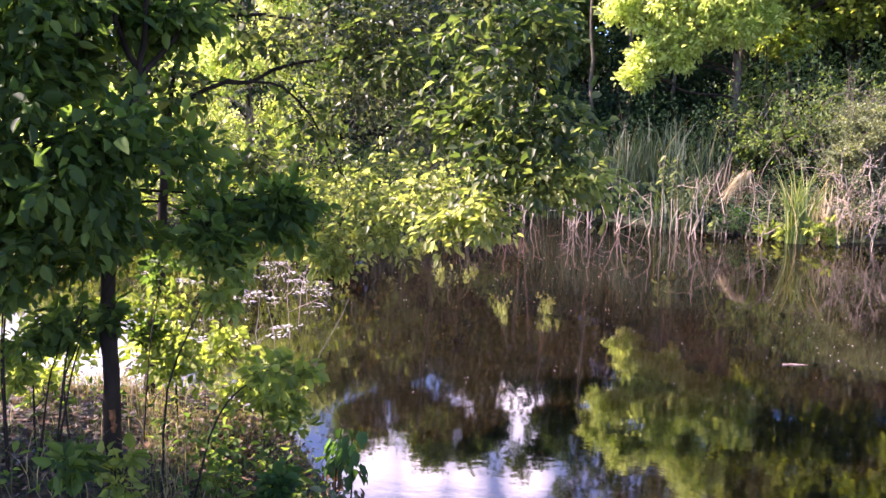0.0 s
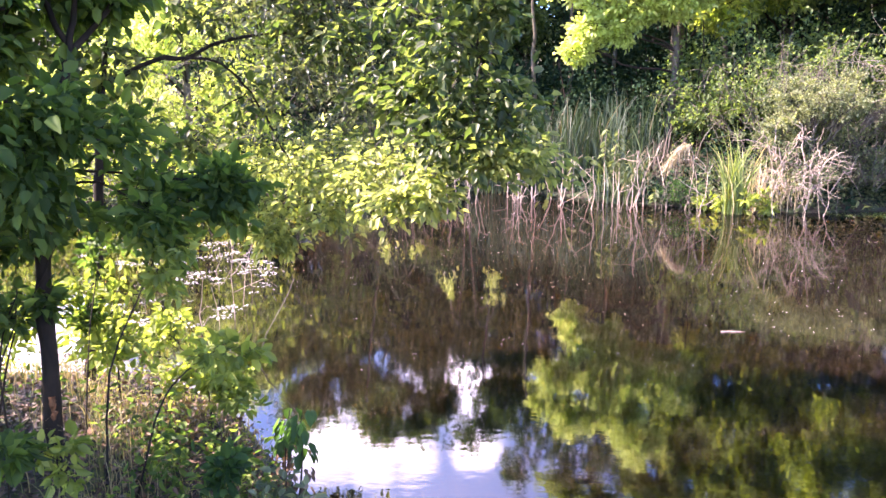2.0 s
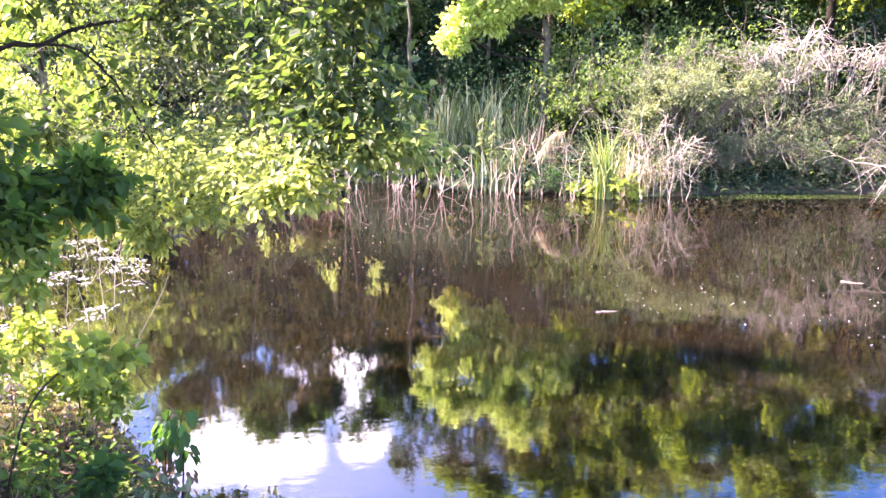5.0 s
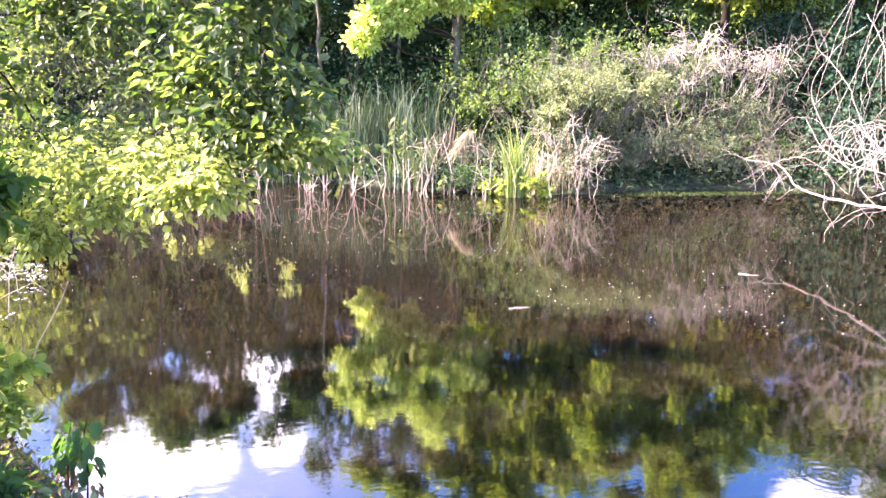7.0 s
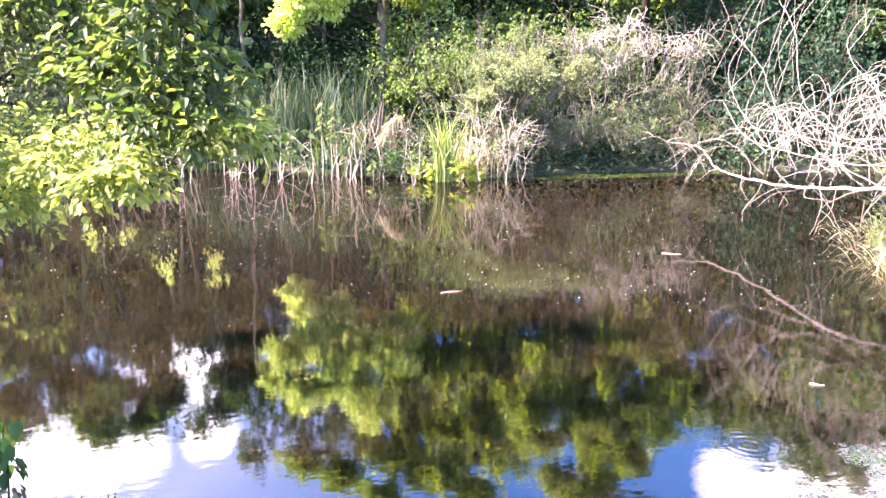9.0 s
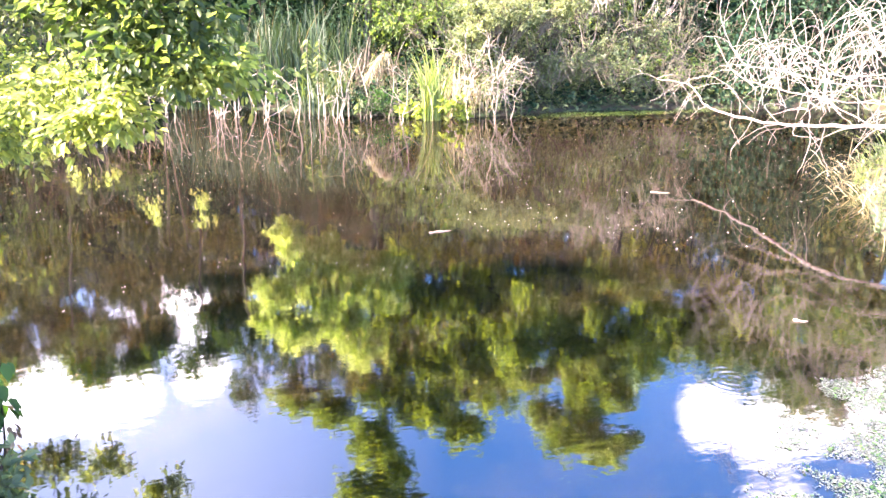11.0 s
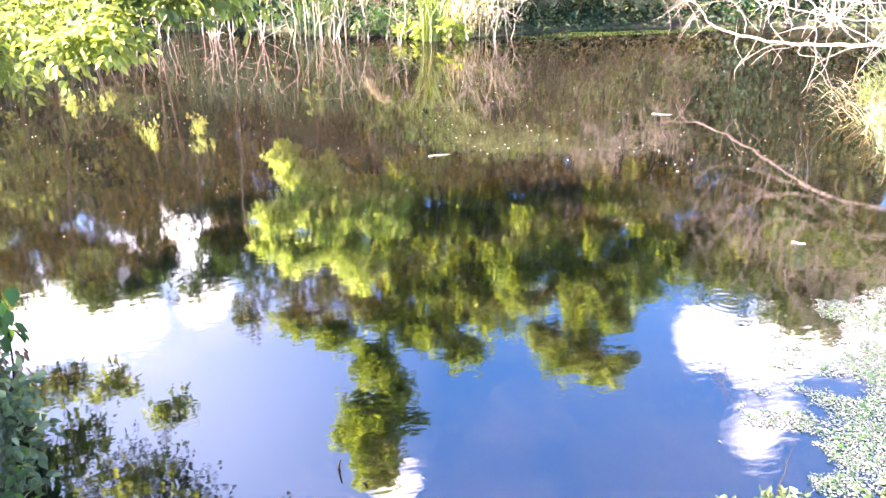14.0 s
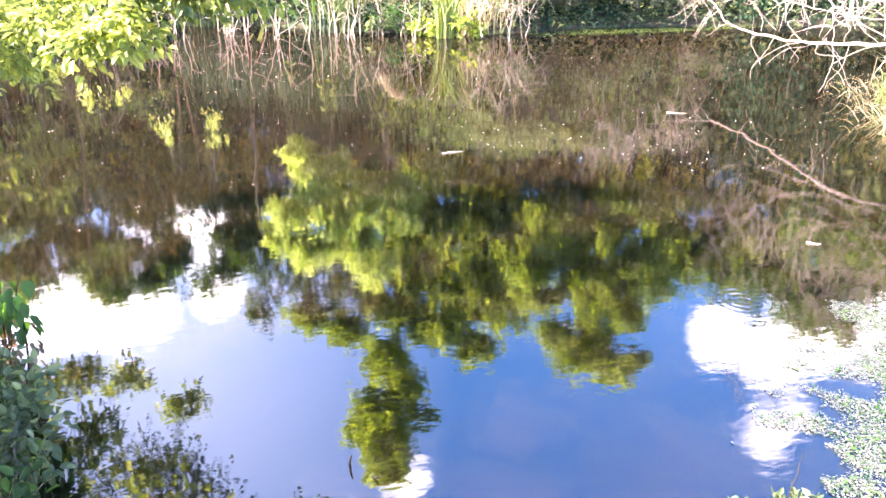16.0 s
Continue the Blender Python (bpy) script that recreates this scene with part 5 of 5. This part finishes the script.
def clumps(x, y, scale, seed):
    """Smooth random patches between 0 and 1."""
    total, weight = 0.0, 0.0
    for k in range(4):
        g = np.random.default_rng(seed + k).uniform(0, 1, (64, 64))
        u, v = x / scale * 2 ** k + 100, y / scale * 2 ** k + 100
        i, j = np.floor(u).astype(int), np.floor(v).astype(int)
        fu, fv = u - i, v - j
        fu, fv = fu * fu * (3 - 2 * fu), fv * fv * (3 - 2 * fv)
        i0, i1, j0, j1 = i % 64, (i + 1) % 64, j % 64, (j + 1) % 64
        total = total + 0.55 ** k * (g[i0, j0] * (1 - fu) * (1 - fv) + g[i1, j0] * fu * (1 - fv) + g[i0, j1] * (1 - fu) * fv + g[i1, j1] * fu * fv)
        weight += 0.55 ** k
    return total / weight


def weedy(r, n):
    x, y = r.uniform(2.1, 4.9, n), r.uniform(1.5, 4.3, n)
    d = -shore_distance(x, y)
    depth = (x - 2.30) - 0.95 * (y - 2.05)
    ok = (d > 0) & (y < 3.2 + 0.7 * clumps(x, y, 0.35, 17)) & (clumps(x, y, 0.3, 7) + r.uniform(-0.08, 0.08, n) > 0.53 - 0.45 * np.clip(depth + 0.15, -0.8, 0.55))
    return x[ok], y[ok]


def scattered(r, n):
    x, y = r.uniform(-4, 10, n), r.uniform(6, 17.5, n)
    ok = clumps(x, y, 1.6, 51) + r.uniform(-0.2, 0.2, n) > 0.52
    return x[ok], y[ok]


floating("floating_leaves", 111, 2600, scattered, 0.022, M_SCUM, "small pale leaves and seeds floating", "floating leaves")
floating("pond_weed", 113, 12000, weedy, 0.018, M_LEAF_DEEP, "dark green leaves scattered over the weed mat", "pond weed", 0.012)
floating("floating_weed", 112, 200000, weedy, 0.011, M_ALGAE, "mat of pale green floating water weed", "water weed")
def streaks(cx, cy, rx, ry):
    """Torn streaks inside an oval."""
    def place(rng, n):
        x, y = blob(cx, cy, rx, ry)(rng, n)
        ok = clumps(x * 0.8, y, 0.28, 31) + rng.uniform(-0.06, 0.06, len(x)) > 0.585
        return x[ok], y[ok]
    return place


for k, (x, y, rx, ry, n) in enumerate([(-4.7, 11.2, 1.4, 1.0, 3000), (-3.7, 10.0, 0.9, 0.8, 1500), (-3.1, 8.7, 0.6, 0.7, 900), (-3.4, 7.9, 0.7, 0.7, 1200), (-4.2, 7.6, 1.0, 0.7, 1500)]):
    floating("floating_scum", 120 + k, n, streaks(x, y, rx, ry), 0.034, M_SCUM, "pale sunlit scum torn into streaks on the pond", "scum patch")
floating("duckweed", 131, 3600, blob(9.8, 15.9, 3.4, 0.5), 0.035, M_LEAF_WOOD, "green duckweed along the shaded far bank", "duckweed")


def drift(at, length, turn, seed):
    rng = np.random.default_rng(seed)
    a = np.array([at[0], at[1], 0.008])
    d = np.array([math.cos(turn), math.sin(turn), 0]) * length / 2
    s = Shape()
    s.tube(bow(a - d, a + d, rng, 9, 0.09) * np.array([1, 1, 0]) + np.array([0, 0, 0.004]), 0.010, 0.003, 6, rng, 0.5)
    tagged(part("driftwood", s, M_TWIG_TAN), "short pale piece of floating bark", "driftwood", "floating pieces")


drift((2.31, 7.55), 0.24, 0.1, 141)
drift((5.5, 8.5), 0.24, -0.5, 142)
drift((4.14, 4.42), 0.10, -0.6, 143)


def leaning_stick():
    rng = np.random.default_rng(151)
    s = Shape()
    s.tube(bow((-2.10, 6.33, -0.12), (-1.78, 6.77, 0.65), rng, 8, 0.025), 0.007, 0.003, 6, rng, 0.1)
    tagged(part("stick", s, M_TWIG_GREY), "thin bare stick leaning out of the water", "stick")


leaning_stick()


def drooping_weed(at, height, seed, label):
    """A tall weed with large hanging leaves, dry ones below."""
    rng = np.random.default_rng(seed)
    foot = np.array([*at, gz(*at) - 0.03])
    t = empty("weed", foot, label, "weed", "weeds at the water's edge")
    top = foot + np.array([0.05, 0.02, height])
    path = bow(foot, top, rng, 8, 0.03)
    w, g, dry = Shape(), Shape(), Shape()
    w.tube(path, 0.007, 0.003, 5)
    for shape, lo, hi, n, size in ((g, 0.58, 1.0, 26, 0.085), (dry, 0.12, 0.66, 26, 0.05)):
        s = rng.uniform(lo, hi, n)
        c = foot + (top - foot) * s[:, None]
        a = rng.uniform(0, 2 * np.pi, n)
        c = c + np.stack([np.cos(a), np.sin(a), np.zeros(n)], 1) * 0.05
        axis = np.stack([np.cos(a) * 0.6, np.sin(a) * 0.6, np.full(n, -0.9)], 1)
        nrm = unit(np.stack([np.cos(a), np.sin(a), np.full(n, 0.5)], 1))
        L = size * rng.uniform(0.7, 1.2, n)
        shape.leaves(c, axis, nrm, L, L * 0.5, 0.15, 0.2)
    hang(part("stem", w, M_BARK), t)
    hang(tagged(part("leaf", g, M_LEAF_DEEP), "hanging green leaves", kind="stuff"), t)
    hang(tagged(part("dry_leaf", dry, M_LEAF_DRY), "withered brown leaves", kind="stuff"), t)


drooping_weed((-1.02, 3.78), 0.72, 161, "tall weed with large hanging leaves at the water's edge")
drooping_weed((-1.14, 3.95), 0.6, 162, "half-withered weed beside the water")
drooping_weed((-1.2, 4.15), 0.42, 163, "withered weed with brown leaves")


shrub(55, [(-0.95, 3.2, 0.28, 0.16), (-0.88, 3.02, 0.14, 0.15), (-1.02, 3.38, 0.36, 0.14)], (-1.05, 3.2), "pale green leafy weed leaning over the near water", M_LEAF_SHRUB, 0.055, 9, 3, 8, r=0.005, name="plant")


def tall_weed(at, height, seed, mat=M_LEAF_SHRUB):
    """A straight weed with whorls of pale drooping leaves."""
    rng = np.random.default_rng(seed)
    foot = np.array([*at, max(gz(*at), -0.1) - 0.03])
    t = empty("weed", foot, "tall upright weed with pale drooping leaves among reeds", "weed", "tall weeds among the reeds")
    top = foot + np.array([rng.normal(0, 0.06), rng.normal(0, 0.06), height])
    w, g = Shape(), Shape()
    w.tube(bow(foot, top, rng, 7, 0.02), 0.010, 0.004, 5)
    n = 34
    s = rng.uniform(0.6, 1.0, n)
    a = rng.uniform(0, 2 * np.pi, n)
    flat = np.stack([np.cos(a), np.sin(a), np.zeros(n)], 1)
    L = 0.17 * rng.uniform(0.6, 1.2, n)
    g.leaves(foot + (top - foot) * s[:, None], flat - np.array([0, 0, 0.35]), unit(flat * 0.5 + np.array([0, 0, 1])), L, L * 0.34, 0.15, 0.25)
    hang(part("stem", w, M_TWIG_TAN), t)
    hang(tagged(part("leaf", g, mat), kind="stuff"), t)


for k, (x, y, h) in enumerate([(2.28, 17.0, 1.75), (2.62, 17.1, 1.75), (1.7, 17.3, 1.15), (3.32, 16.55, 0.55), (2.45, 16.8, 1.45)]):
    tall_weed((x, y), h, 800 + k)


def plume():
    """A bent reed with a pale drooping plume."""
    rng = np.random.default_rng(171)
    t = empty("plume_grass", (3.95, 16.6, gz(3.95, 16.6)), "bent reed with a pale drooping plume", "reed")
    path = through_points([(3.95, 16.6, 0.0), (4.05, 16.55, 0.8), (3.95, 16.5, 1.3), (3.72, 16.45, 1.25), (3.5, 16.4, 0.95)], rng, 6)
    w, g = Shape(), Shape()
    w.tube(path, 0.008, 0.004, 5)
    n = 260
    c = path[rng.integers(13, len(path), n)] + rng.normal(0, 0.025, (n, 3))
    tip = c + np.stack([rng.normal(-0.08, 0.06, n), rng.normal(0, 0.06, n), rng.uniform(-0.3, -0.08, n)], 1)
    g.blades(c, tip, np.zeros((n, 3)), np.full(n, 0.012), rng, 2)
    hang(part("stem", w, M_TWIG_TAN), t)
    hang(tagged(part("plume", g, M_STRAW), "feathery straw-coloured plume", kind="stuff"), t)


plume()


def water_sprig(at, height, seed):
    """A tuft of small-leaved weed at the near edge, with one bare twig."""
    rng = np.random.default_rng(seed)
    foot = np.array([*at, -0.05])
    t = empty("water_plant", foot, "tuft of fresh green weed standing in the water", "water plant")
    g, w = Shape(), Shape()
    for _ in range(9):
        tip = foot + np.array([rng.normal(0, 0.05), rng.normal(0, 0.05), height * rng.uniform(0.6, 1.1)])
        spray(w, g, foot + rng.normal(0, 0.02, 3) * np.array([1, 1, 0]), tip, rng, 16, 0.035, 0.003, 0.0, 0.02)
    w.tube(bow(foot, foot + np.array([0.06, 0.05, height * 1.7]), rng, 6, 0.06), 0.004, 0.0015, 4)
    hang(tagged(part("stem", w, M_BARK), kind="stuff"), t)
    hang(tagged(part("leaf", g, M_LEAF_SHRUB), kind="stuff"), t)


water_sprig((2.07, 2.06), 0.17, 181)
water_sprig((1.86, 2.10), 0.05, 182)
water_sprig((2.55, 1.95), 0.10, 183)


def sunk_twig(a, b, seed):
    s = Shape()
    s.tube(bow(a, b, np.random.default_rng(seed), 6, 0.06), 0.007, 0.004, 5)
    tagged(part("stick", s, M_BARK), "short dark stick poking out of the water", "stick")


sunk_twig((0.40, 2.86, -0.03), (0.41, 2.82, 0.06), 184)
sunk_twig((0.45, 2.78, -0.03), (0.50, 2.70, 0.02), 185)


def dry_tuft(at, seed, label, n=45, length=0.4):
    """Dry grass combed out over the water's edge."""
    rng = np.random.default_rng(seed)
    x, y = at[0] + rng.normal(0, 0.22, n), at[1] + rng.normal(0, 0.22, n)
    foot = np.stack([x, y, np.maximum(ground_height(x, y), 0.0) + rng.uniform(0, 0.12, n)], 1)
    way = unit(np.stack([rng.normal(-0.9, 0.5, n), rng.normal(0.35, 0.5, n), rng.normal(0.25, 0.35, n)], 1))
    L = length * rng.uniform(0.4, 1.1, n)
    tip = foot + way * L[:, None]
    tip[:, 2] = np.maximum(tip[:, 2], 0.02)
    s = Shape()
    s.blades(foot, tip, np.stack([np.zeros(n), np.zeros(n), L * 0.5], 1), rng.uniform(0.005, 0.012, n), rng, 4)
    tagged(part("dry_grass", s, (M_STRAW, M_GRASS)[seed % 2]), label, "dry grass", "dry tufts over the bank", "stuff")


for k, at in enumerate([(8.7, 8.6), (8.1, 7.95), (7.6, 7.3), (7.15, 6.65)]):
    dry_tuft(at, 190 + k, "pale dry grass tuft hanging over the bank's edge")
